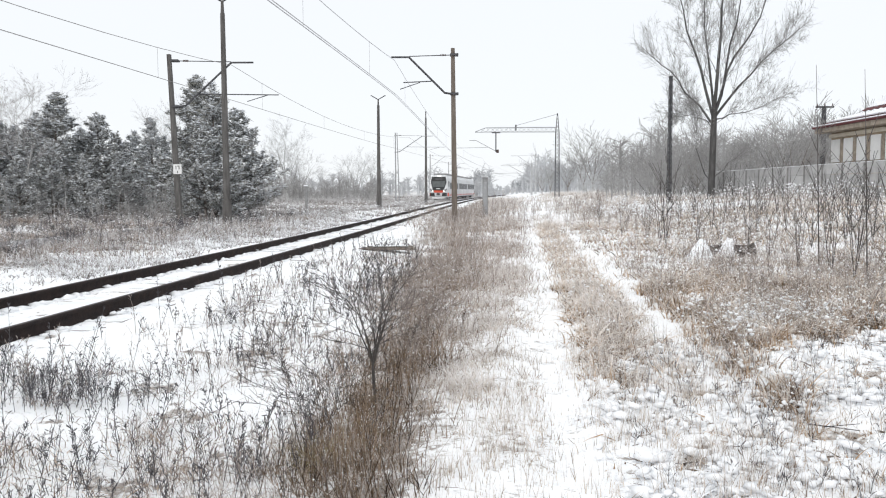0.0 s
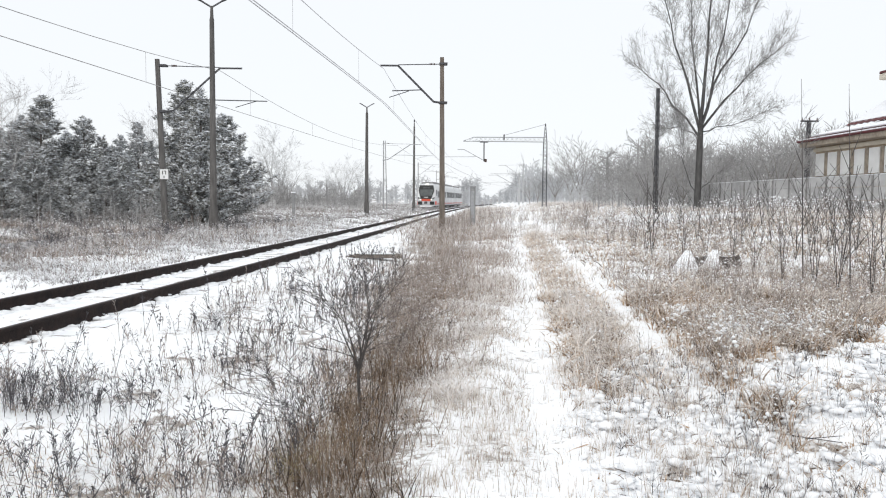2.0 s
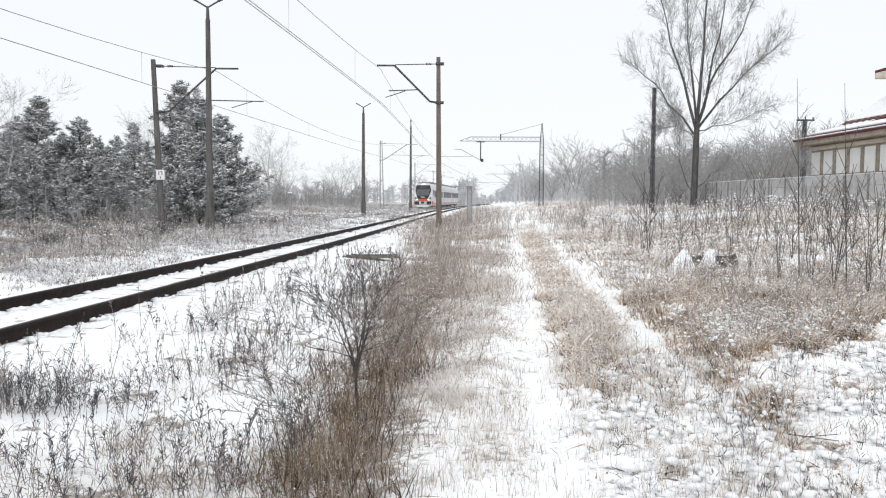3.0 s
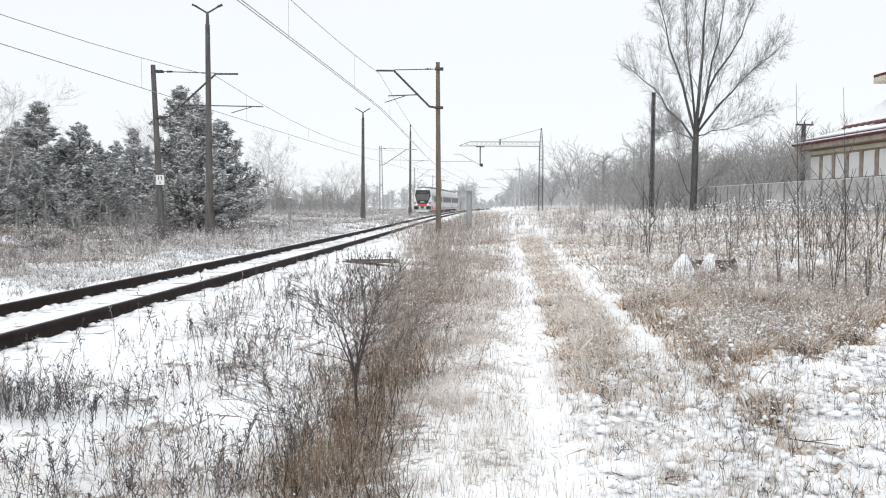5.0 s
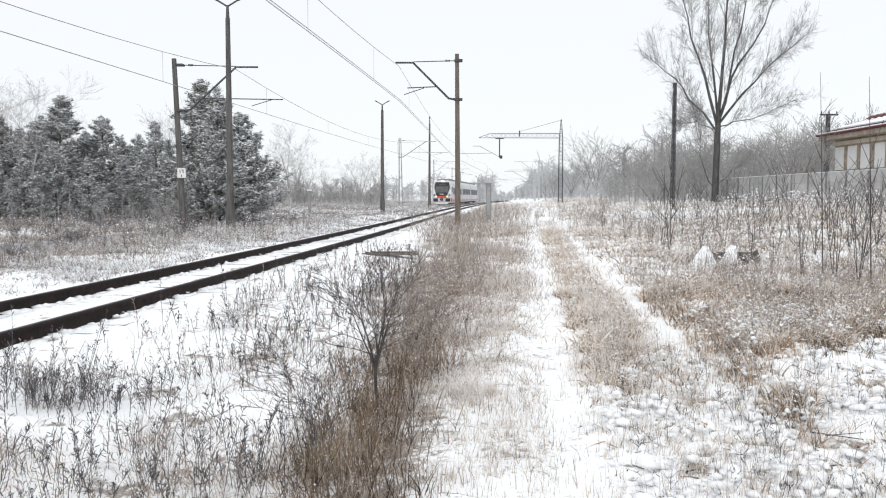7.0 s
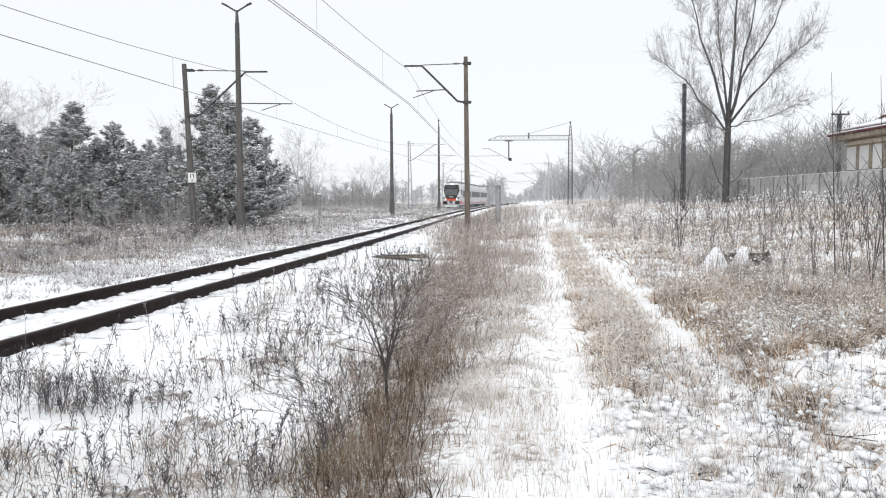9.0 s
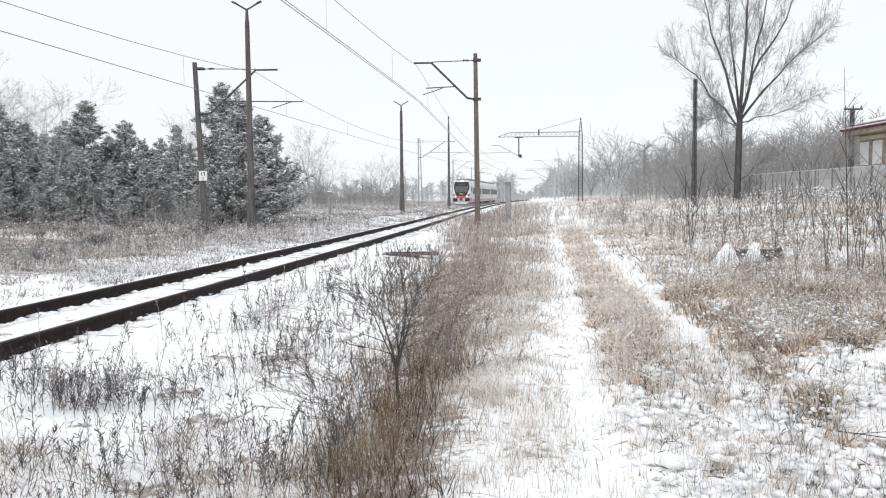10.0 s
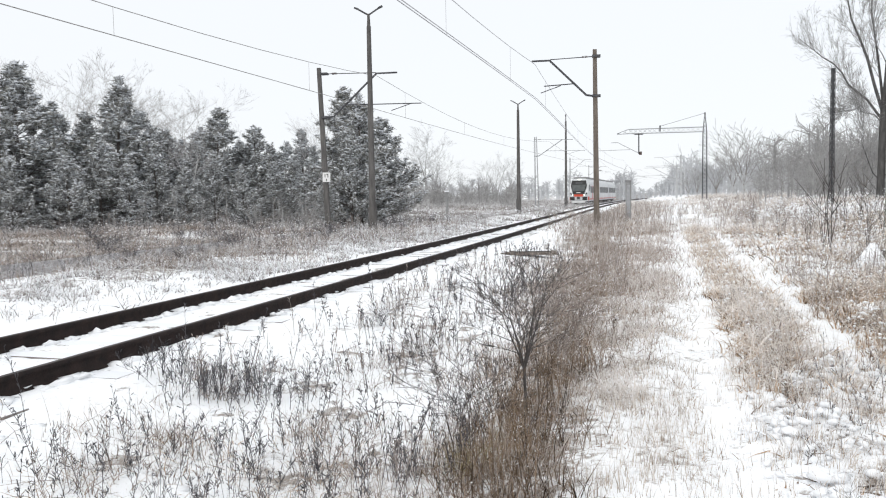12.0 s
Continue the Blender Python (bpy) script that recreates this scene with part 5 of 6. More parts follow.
M_STRAW_BROWN = rimed("brown_rimed_grass", (0.1, 0.07, 0.052), (0.4, 0.315, 0.255), (0.74, 0.7, 0.67), 0.36, 0.85)
M_WEED = material("dark_weed_stalks", (0.032, 0.032, 0.038), (0.14, 0.133, 0.14), 3, 0.9, island=0.7)
M_WEED_BROWN = material("brown_weed_stalks", (0.13, 0.105, 0.092), (0.44, 0.385, 0.355), 3, 0.9, island=0.7)
M_WEED_REED = material("russet_weed_stalks", (0.025, 0.016, 0.012), (0.27, 0.19, 0.125), 3, 0.9, island=0.7)
M_SAPLING = material("dark_sapling_bark", (0.045, 0.04, 0.038), (0.13, 0.118, 0.112), 4, 0.9, island=0.4)
M_SNOWTUFT = material("snow_tufts", (0.84, 0.855, 0.875), (0.92, 0.93, 0.945), 9, 0.8)
M_LEAF = material("snowy_withered_leaves", (0.05, 0.037, 0.028), (0.2, 0.15, 0.108), 4, 0.85, island=0.6, snow=1.0, snow_from=0.3)


def scatter(rng, n, az0, az1, r0, r1, dens, power=1.0):
    """n places in a sector, thinned by dens(x, y); power 2 is even over the ground, 1 favours what is near."""
    got, have = [], 0
    for _ in range(60):
        k = n * 3
        az = np.radians(rng.uniform(az0, az1, k))
        r = (rng.uniform(0, 1, k) * (r1 ** power - r0 ** power) + r0 ** power) ** (1 / power)
        x, y = -r * np.sin(az), r * np.cos(az)
        keep = rng.uniform(0, 1, k) < dens(x, y)
        got.append(np.stack([x[keep], y[keep]], 1))
        have += int(keep.sum())
        if have >= n:
            break
    p = np.concatenate(got)[:n]
    return p, np.hypot(p[:, 0], p[:, 1])


def tuft_points(rng, p, per, radius):
    q = np.repeat(p, per, 0)
    return q + rng.normal(size=q.shape) * radius


def grass(name, label, seed, p, per, radius, h0, h1, mat, spread=0.25, droop=0.25, width=1.0, segs=3, gather=0.0):
    rng = np.random.default_rng(seed)
    q = tuft_points(rng, p, per, radius)
    n = len(q)
    out = (q - np.repeat(p, per, 0)) / max(radius, 1e-3)
    base = np.column_stack([q, ground_z(q[:, 0], q[:, 1]) - 0.02])
    way = rng.normal(size=(n, 3)) * spread
    way[:, :2] += out * gather
    way[:, 2] = 1
    way = unit(way)
    size = np.repeat(rng.uniform(0.5, 1.3, len(p)), per)
    L = rng.uniform(h0, h1, n) * size
    r = np.hypot(q[:, 0], q[:, 1])
    w = (0.0032 + 0.00038 * r) * width * rng.uniform(0.7, 1.4, n)
    V, F = blades(base, way, L, w, rng.uniform(0.3, 1.5, n) * droop, rng, segs)
    ob = put_mesh(name, V, F, mat, None, label, "grass", "stuff")
    along = ob.data.attributes.new("along", "FLOAT", "POINT")
    along.data.foreach_set("value", np.tile(np.repeat(np.linspace(0, 1, segs + 1), 2), n).astype(np.float32))
    return ob


def weeds(name, label, seed, p, h0, h1, mat, sides=7, thick=1.0, bushy=0.35, heads=0.5):
    """Upright stalks with side sprigs and little seed heads."""
    rng = np.random.default_rng(seed)
    n = len(p)
    base = np.column_stack([p, ground_z(p[:, 0], p[:, 1]) - 0.02])
    H = h0 + (h1 - h0) * rng.uniform(0, 1, n) ** 1.5
    d = rng.normal(size=(n, 3)) * 0.2
    d[:, 2] = 1
    d = unit(d)
    r = np.hypot(p[:, 0], p[:, 1])
    w = (0.0012 + 0.00016 * r) * thick * rng.uniform(0.7, 1.3, n)
    mid = base + d * (H * 0.55)[:, None]
    d2 = unit(d + rng.normal(size=(n, 3)) * 0.12)
    top = mid + d2 * (H * 0.45)[:, None]
    P, Q, A, C = [base, mid], [mid, top], [w, w * 0.8], [w * 0.8, w * 0.35]
    for _ in range(sides):
        u = rng.uniform(0.3, 1.0, n)[:, None]
        s = np.where(u < 0.55, base + d * H[:, None] * u, mid + d2 * H[:, None] * (u - 0.55))
        sd = rng.normal(size=(n, 3)) * 0.7
        sd[:, 2] = rng.uniform(0.5, 2.0, n)
        sd = unit(sd)
        L = H * rng.uniform(0.3, 1.0, n) * bushy * (1.3 - u[:, 0])
        e = s + sd * L[:, None]
        P.append(s), Q.append(e), A.append(w * 0.6), C.append(w * 0.35)
        m = rng.uniform(size=n) < heads
        hd = unit(sd[m] + rng.normal(size=(int(m.sum()), 3)) * 0.3)
        P.append(e[m]), Q.append(e[m] + hd * (0.012 + 0.022 * rng.uniform(size=(int(m.sum()), 1)))), A.append(w[m] * 1.5), C.append(w[m] * 0.9)
    V, F = sticks(np.concatenate(P), np.concatenate(Q), np.concatenate(A), np.concatenate(C))
    return put_mesh(name, V, F, mat, None, label, "weeds", "stuff"), top


def snow_blobs(name, label, c, r, seed):
    """Little flattened lumps of snow at the points c."""
    rng = np.random.default_rng(seed)
    n = len(c)
    oct_ = np.array([[1, 0, 0], [0, 1, 0], [-1, 0, 0], [0, -1, 0], [0, 0, 0.7], [0, 0, -0.5]])
    V = (c[:, None, :] + oct_[None] * (r * rng.uniform(0.6, 1.3, n))[:, None, None] * rng.uniform(0.7, 1.3, (n, 6, 1))).reshape(-1, 3)
    o = (np.arange(n) * 6)[:, None]
    F = np.concatenate([o + np.array([[k, (k + 1) % 4, 4]]) for k in range(4)] + [o + np.array([[(k + 1) % 4, k, 5]]) for k in range(4)], 0)
    return put_mesh(name, V, F, M_SNOWTUFT, None, label, "snow", "stuff")


def path_off(x, y):
    return x - (1.05 + 0.105 * y)


def d_strip(x, y):
    w = 0.25 + 0.045 * np.maximum(y - 4, 0)
    return np.exp(-((x + 0.5 - 0.045 * (y - 4)) / w) ** 2) * (0.12 + 0.88 * step(patchy(x, y, 0.5, 1) * 0.6 + patchy(x, y, 1.4, 18) * 0.4, 0.3, 0.58))


def ruts(x, y):
    o = path_off(x, y)
    return np.clip(np.exp(-((o + 0.78 + 0.1 * wob(x, y, 2.5, 2)) / 0.25) ** 2) + np.exp(-((o - 0.62 + 0.12 * wob(x, y, 2, 7)) / 0.2) ** 2), 0, 1)


def d_path(x, y):
    o = path_off(x, y)
    inside = step(o, -2.3, -1.5) * (1 - step(o, 1.0, 1.2))
    return inside * (0.15 + 0.85 * step(patchy(x, y, 0.45, 9), 0.3, 0.7)) * (1 - 0.97 * ruts(x, y))


def d_middle(x, y):
    o = path_off(x, y)
    return np.exp(-((o + 0.05) / 0.36) ** 4) * step(y - 0.6 * x, 5.0, 5.8) * (0.2 + 0.8 * step(patchy(x, y, 0.4, 3), 0.25, 0.6))


def d_right(x, y):
    patch = step(patchy(x, y, 0.9, 5) * 0.5 + patchy(x, y, 0.3, 6) * 0.5, 0.36, 0.56)
    return step(path_off(x, y), 0.72, 0.95) * step(into_field(x, y), 0.0, 0.5) * (0.08 + 0.92 * patch) * (1 - 0.45 * step(y, 10, 14))


def d_right_front(x, y):
    return snow_front(x, y) * (0.1 + 0.9 * step(patchy(x, y, 0.26, 1) * 0.6 + patchy(x, y, 0.11, 2) * 0.4, 0.3, 0.6))


def d_left(x, y):
    a = track_a(y)
    inside = step(x, a + 1.4, a + 2.4) * (1 - step(x, -1.3 + 0.05 * y, -0.6 + 0.05 * y))
    return inside * (0.1 + 0.9 * step(patchy(x, y, 1.1, 11) * 0.5 + patchy(x, y, 0.3, 12) * 0.5, 0.45, 0.7))


def d_beyond(x, y):
    a = track_a(y)
    edge = 3.2 - 1.0 * step(y, 30, 60) + 2.4 * (patchy(x, y, 3.0, 2) - 0.5) + 2.2 * (patchy(x, y, 1.0, 6) - 0.5)
    clear_b = step(np.abs(x - track_b(y)), 0.75, 1.2) * (0.14 + 0.86 * step(wob(x, y, 1.9, 3) + 0.7 * wob(x, y, 0.8, 5), -0.35, 0.3))
    return (1 - step(x, a - edge - 0.8, a - edge + 0.6)) * clear_b


def d_snowband(x, y):
    a = track_a(y)
    return (1 - step(x, a - 2.1, a - 1.5)) * step(x, a - 6.5, a - 5) * (0.12 + 0.88 * step(patchy(x, y, 1.2, 4) * 0.6 + patchy(x, y, 0.4, 5) * 0.4, 0.35, 0.6))


def d_bank(x, y):
    return step(path_off(x, y), 1.3, 2.6) * step(y, 10, 15) * (0.08 + 0.92 * step(patchy(x, y, 2.0, 12) * 0.5 + patchy(x, y, 0.7, 13) * 0.5, 0.38, 0.6))


rg = np.random.default_rng(5)
# the brown strip between path and snow field
p, _ = scatter(rg, 130, -8, 30, 3.6, 7.2, d_strip, 1.4)
weeds("weeds", "dense russet stalks along the path", 21, p, 0.25, 0.72, M_WEED_REED, 6, 1.15, 0.22, 0.6)
p, _ = scatter(rg, 150, -8, 30, 3.5, 7.4, d_strip, 1.4)
grass("tall_grass", "upright russet dead grass along the path", 1, p, 9, 0.07, 0.15, 0.5, M_REED, 0.2, 0.4, 1.3, 4)
p, _ = scatter(rg, 420, -8, 30, 3.4, 9, d_strip, 1.3)
grass("dry_grass", "tangled short brown grass under the stalks", 3, p, 10, 0.08, 0.08, 0.26, M_STRAW_BROWN, 0.6, 1.2, 1.4, 4)
p = rg.normal(size=(26, 2)) * np.array([0.13, 0.12]) + np.array([-0.72, 4.55])
grass("tall_grass", "olive grass tuft at the end of the brown strip", 41, p, 10, 0.05, 0.15, 0.36, M_OLIVE, 0.25, 0.6, 1.1, 4)
p, _ = scatter(rg, 130, -10, 24, 6.6, 15, d_strip, 1.5)
grass("tall_grass", "thin russet dead grass along the path", 22, p, 8, 0.14, 0.15, 0.45, M_REED, 0.28, 0.5, 1.1, 3)
p, _ = scatter(rg, 190, -10, 24, 6.5, 18, d_strip, 1.4)
weeds("weeds", "brown branching weeds among the tall grass", 42, p, 0.3, 0.8, M_WEED_BROWN, 9, 0.75, 0.35, 0.5)
p, _ = scatter(rg, 420, -10, 22, 7.0, 18, d_strip, 1.4)
grass("tall_grass", "pale frosted grass along the path", 43, p, 9, 0.14, 0.15, 0.42, M_STRAW_BROWN, 0.4, 0.8, 1.3, 3)
p, _ = scatter(rg, 560, -12, 12, 15, 60, d_strip, 1.3)
grass("tall_grass", "brown frosted dead grass along the path", 2, p, 10, 0.22, 0.25, 0.65, M_STRAW_BROWN, 0.28, 0.4, 0.9)
p, _ = scatter(rg, 200, -12, 12, 15, 50, d_strip, 1.4)
weeds("weeds", "brown weeds along the path", 44, p, 0.4, 0.95, M_WEED_BROWN, 8, 0.8, 0.35, 0.5)
p, r = scatter(rg, 1300, -10, 30, 3.6, 16, d_strip, 1.3)
c = np.column_stack([p, ground_z(p[:, 0], p[:, 1]) + rg.uniform(0.03, 0.5, len(p)) * rg.uniform(0.3, 1, len(p))])
snow_blobs("snow_tufts", "flecks of snow caught in the brown stalks", c, (0.002 + 0.0005 * r) * rg.uniform(0.4, 1.6, len(c)), 55)
edge_of_strip = lambda x, y: np.exp(-((x + 1.0 - 0.03 * (y - 4)) / 0.28) ** 2) * (0.15 + 0.85 * step(patchy(x, y, 0.3, 16), 0.35, 0.65))
p, _ = scatter(rg, 150, 2, 30, 3.6, 9, edge_of_strip, 1.4)
grass("thin_grass", "bent brown grass where the strip thins out", 56, p, 8, 0.07, 0.1, 0.34, M_STRAW_BROWN, 0.35, 1.0, 1.2, 4)
p, _ = scatter(rg, 90, 2, 30, 3.8, 9, edge_of_strip, 1.4)
weeds("weeds", "dark weeds where the strip thins out", 57, p, 0.12, 0.5, M_WEED, 12, 0.95, 0.2, 0.6)
near_corner = lambda x, y: step(x, track_a(y) + 1.5, track_a(y) + 2.2) * (0.2 + 0.8 * step(patchy(x, y, 0.4, 17), 0.35, 0.65))
p, _ = scatter(rg, 120, 21, 46, 3.5, 5.6, near_corner, 1.6)
weeds("weeds", "dark weeds thick in the near snow", 58, p, 0.12, 0.5, M_WEED, 14, 0.95, 0.18, 0.7)
p, _ = scatter(rg, 150, 18, 46, 3.5, 5.6, near_corner, 1.6)
grass("thin_grass", "matted pale grass in the near snow", 59, p, 9, 0.08, 0.08, 0.26, M_TAN, 0.6, 1.2, 1.0, 4)
# path and verges
p, _ = scatter(rg, 1500, -36, 16, 2.6, 12, d_path, 1.2)
grass("path_grass", "thin upright frosted stems on the track", 4, p, 4, 0.05, 0.08, 0.26, M_STRAW, 0.12, 0.25, 0.7, 3)
p, _ = scatter(rg, 800, -20, 12, 10, 45, d_path, 1.2)
grass("path_grass", "short frosted grass on the track", 45, p, 8, 0.14, 0.08, 0.26, M_STRAW, 0.35, 0.6, 0.9, 2)
p, _ = scatter(rg, 620, -26, -4, 5.5, 13, d_middle, 1.3)
grass("path_grass", "tan curled tussocks between the wheel ruts", 24, p, 7, 0.06, 0.1, 0.32, M_TAN, 0.35, 1.1, 2.6, 4)
p, _ = scatter(rg, 320, -24, -4, 5.5, 12, d_middle, 1.3)
grass("path_grass", "pale upright stalks between the wheel ruts", 46, p, 5, 0.06, 0.18, 0.42, M_STRAW, 0.14, 0.3, 0.8, 3)
p, _ = scatter(rg, 520, -18, -3, 12, 34, d_middle, 1.3)
grass("path_grass", "frosted tussocks between the far ruts", 47, p, 10, 0.12, 0.12, 0.36, M_TAN, 0.35, 0.7, 1.0, 3)
p, _ = scatter(rg, 620, -14, 12, 5.0, 16, lambda x, y: np.exp(-((path_off(x, y) + 1.45) / 0.38) ** 2) * step(patchy(x, y, 0.6, 4), 0.3, 0.7), 1.3)
grass("path_grass", "pale frosted tufts on the verge", 25, p, 8, 0.07, 0.1, 0.3, M_STRAW, 0.35, 0.9, 1.3, 3)
p, _ = scatter(rg, 480, -12, 6, 12, 40, lambda x, y: np.exp(-((path_off(x, y) + 1.7) / 0.6) ** 2) * (0.2 + 0.8 * step(patchy(x, y, 0.9, 8), 0.3, 0.7)), 1.4)
grass("path_grass", "brown frosted grass on the far verge", 35, p, 10, 0.14, 0.15, 0.45, M_STRAW_BROWN, 0.35, 0.5, 1.0)
p, _ = scatter(rg, 900, -36, 14, 2.9, 7.5, lambda x, y: step(path_off(x, y), -1.75, -1.35) * (1 - 0.85 * np.exp(-((path_off(x, y) + 0.78) / 0.2) ** 2)) * (1 - step(path_off(x, y), 0.2, 0.8)) * (0.15 + 0.85 * step(patchy(x, y, 0.3, 13), 0.3, 0.65)), 1.3)
grass("path_grass", "pale dry stems standing out of the snow", 52, p, 5, 0.05, 0.08, 0.25, M_STRAW, 0.16, 0.35, 0.85, 3)
p, _ = scatter(rg, 160, -36, 14, 2.9, 7.5, lambda x, y: step(path_off(x, y), -1.75, -1.2) * (1 - ruts(x, y)) * step(patchy(x, y, 0.35, 14), 0.45, 0.7), 1.3)
grass("path_grass", "small brown tufts beside the ruts", 53, p, 10, 0.05, 0.06, 0.18, M_TAN, 0.5, 0.9, 1.1, 3)
# right-hand field
p, _ = scatter(rg, 1000, -38, -8, 5.5, 12.5, d_right, 1.3)
grass("field_grass", "brown curled grass tussocks in the field", 37, p, 7, 0.06, 0.14, 0.38, M_WARM, 0.2, 0.55, 1.9, 4)
p, _ = scatter(rg, 1500, -38, -8, 5.5, 13, d_right, 1.3)
grass("field_grass", "tan frosted grass curling over in the field", 5, p, 7, 0.07, 0.14, 0.36, M_TAN, 0.28, 0.9, 2.3, 4)
p, _ = scatter(rg, 1200, -36, -8, 12, 34, d_right, 1.2)
grass("field_grass", "frosted tussocks further up the field", 6, p, 7, 0.14, 0.18, 0.46, M_TAN, 0.45, 1.1, 2.3, 3)
p, _ = scatter(rg, 900, -36, -8, 10, 34, d_right, 1.2)
grass("field_grass", "pale straw grass in the field", 48, p, 7, 0.12, 0.2, 0.5, M_STRAW, 0.4, 0.9, 1.6, 3)
p, _ = scatter(rg, 330, -38, -4, 2.8, 8.5, d_right_front, 1.4)
grass("thin_grass", "sparse thin frosted stalks in the snow", 8, p, 5, 0.09, 0.12, 0.36, M_STRAW_BROWN, 0.14, 0.3, 0.65)
p, _ = scatter(rg, 300, -38, -8, 5.6, 11, d_right, 1.3)
c = np.repeat(p, 5, 0) + rg.normal(size=(len(p) * 5, 2)) * 0.07
c = np.column_stack([c, ground_z(c[:, 0], c[:, 1]) + rg.uniform(0.1, 0.36, len(c))])
snow_blobs("snow_tufts", "rime-thick seed heads in the field", c, rg.uniform(0.004, 0.011, len(c)), 54)
# left-hand snow field
p, _ = scatter(rg, 800, 2, 46, 3, 20, d_left, 1.2)
grass("thin_grass", "thin dead grass in the snow", 9, p, 6, 0.1, 0.08, 0.3, M_STRAW_BROWN, 0.22, 0.5, 0.75)
p, _ = scatter(rg, 470, 2, 46, 3.8, 24, d_left, 1.4)
weeds("weeds", "dark dead weed stalks standing in the snow", 10, p, 0.1, 0.66, M_WEED, 16, 1.1, 0.11, 0.8)
p, _ = scatter(rg, 280, 6, 46, 3.2, 7.0, lambda x, y: step(x, track_a(y) + 1.6, track_a(y) + 2.4) * d_left(x, y), 1.4)
grass("thin_grass", "bent grey grass in the near snow", 27, p, 7, 0.08, 0.1, 0.32, M_STRAW_BROWN, 0.35, 1.1, 1.0, 4)
p = np.concatenate([rg.normal(size=(36, 2)) * np.array([0.25, 0.2]) + c_ for c_ in (np.array([-3.15, 5.9]), np.array([-2.7, 6.1]), np.array([-3.7, 6.3]))])
weeds("weeds", "dense dark twiggy weeds in the snow", 31, p, 0.12, 0.36, M_WEED, 14, 1.1, 0.75, 0.5)
p, _ = scatter(rg, 80, 14, 46, 3.3, 5.8, lambda x, y: step(x, track_a(y) + 1.6, track_a(y) + 2.4) * step(patchy(x, y, 0.6, 6), 0.35, 0.7), 1.5)
weeds("weeds", "tangled dark weeds in the near snow", 36, p, 0.1, 0.42, M_WEED, 13, 0.9, 0.2, 0.6)
p, _ = scatter(rg, 260, 4, 46, 4, 20, d_left, 1.3)
weeds("weeds", "brown weed stalks standing in the snow", 49, p, 0.15, 0.5, M_WEED_BROWN, 12, 1.2, 0.2, 0.7)
p, _ = scatter(rg, 240, 4, 44, 3.2, 12, d_left, 1.3)
grass("thin_grass", "fallen stems lying on the snow", 50, p, 2, 0.1, 0.2, 0.5, M_WEED_BROWN, 2.5, 0.4, 0.8, 3)
# beyond the near track
p, _ = scatter(rg, 4400, 0, 46, 20, 75, d_beyond, 1.3)
grass("meadow_grass", "grey-brown frosted grass beyond the track", 11, p, 8, 0.2, 0.25, 0.65, M_GREYGRASS, 0.35, 0.8, 1.2, 2)
p, _ = scatter(rg, 1900, 4, 46, 17, 40, d_beyond, 1.6)
grass("meadow_grass", "brown frosted grass beyond the track", 32, p, 10, 0.16, 0.2, 0.55, M_STRAW_BROWN, 0.35, 0.7, 1.0, 2)
p, _ = scatter(rg, 900, 4, 46, 16, 40, d_beyond, 1.6)
weeds("weeds", "dark weeds in the meadow grass", 33, p, 0.3, 0.75, M_WEED, 8, 0.85, 0.45, 0.6)
p, _ = scatter(rg, 3200, -1, 20, 60, 170, d_beyond, 1.2)
grass("meadow_grass", "pale frosted grass along the far track", 12, p, 7, 0.5, 0.4, 1.0, M_GREYGRASS, 0.3, 0.4, 1.0, 2)
p, _ = scatter(rg, 1000, 0, 46, 16, 60, d_beyond, 1.3)
weeds("weeds", "brown weeds among the frosted grass", 13, p, 0.4, 1.0, M_WEED_BROWN, 6, 1.0, 0.4, 0.6)
p, _ = scatter(rg, 2000, 0, 46, 12, 45, d_snowband, 1.3)
grass("thin_grass", "low rimed grass tufts in the snow beside the track", 14, p, 8, 0.12, 0.12, 0.4, M_WHITEGRASS, 0.45, 1.0, 1.8, 3)
p, _ = scatter(rg, 900, 0, 46, 11, 40, d_snowband, 1.3)
weeds("weeds", "short dark weeds beside the track", 51, p, 0.12, 0.4, M_WEED_BROWN, 9, 0.9, 0.4, 0.5)
p, r = scatter(rg, 5000, 0, 46, 16, 70, d_beyond, 1.2)
c = np.column_stack([p, ground_z(p[:, 0], p[:, 1]) + rg.uniform(0.1, 0.5, len(p))])
snow_blobs("snow_tufts", "flecks of snow caught in the meadow grass", c, 0.00075 * r * rg.uniform(0.4, 1.6, len(p)), 12)
# right-hand bank
p, _ = scatter(rg, 1300, -36, -6, 12, 46, d_bank, 1.2)
_, tops = weeds("weeds", "tall brown weeds with snow on their heads", 15, p, 0.35, 0.85, M_WEED_BROWN, 7, 1.0, 0.4, 0.7)
sel = rg.uniform(size=len(tops)) < 0.8
c = np.repeat(tops[sel], 4, 0) + rg.normal(size=(int(sel.sum()) * 4, 3)) * np.array([0.13, 0.13, 0.11])
snow_blobs("snow_tufts", "small tufts of snow on weed heads", c, (0.005 + 0.0008 * np.hypot(c[:, 0], c[:, 1])) * rg.uniform(0.4, 1.5, len(c)), 3)
p, _ = scatter(rg, 2200, -36, -5, 14, 60, d_bank, 1.2)
grass("field_grass", "frosted grass on the bank", 16, p, 7, 0.2, 0.25, 0.6, M_STRAW, 0.4, 1.1, 1.6, 3)
p, _ = scatter(rg, 900, -34, -9, 6.5, 18, d_right, 1.2)
_, tops = weeds("weeds", "thin brown weeds in the field", 17, p, 0.25, 0.6, M_WEED_BROWN, 6, 0.8, 0.4, 0.6)
p, _ = scatter(rg, 150, -34, -5, 3.4, 9, d_right_front, 1.4)
weeds("weeds", "small dark weeds poking through the snow", 28, p, 0.08, 0.24, M_WEED, 7, 0.9, 0.6, 0.7)
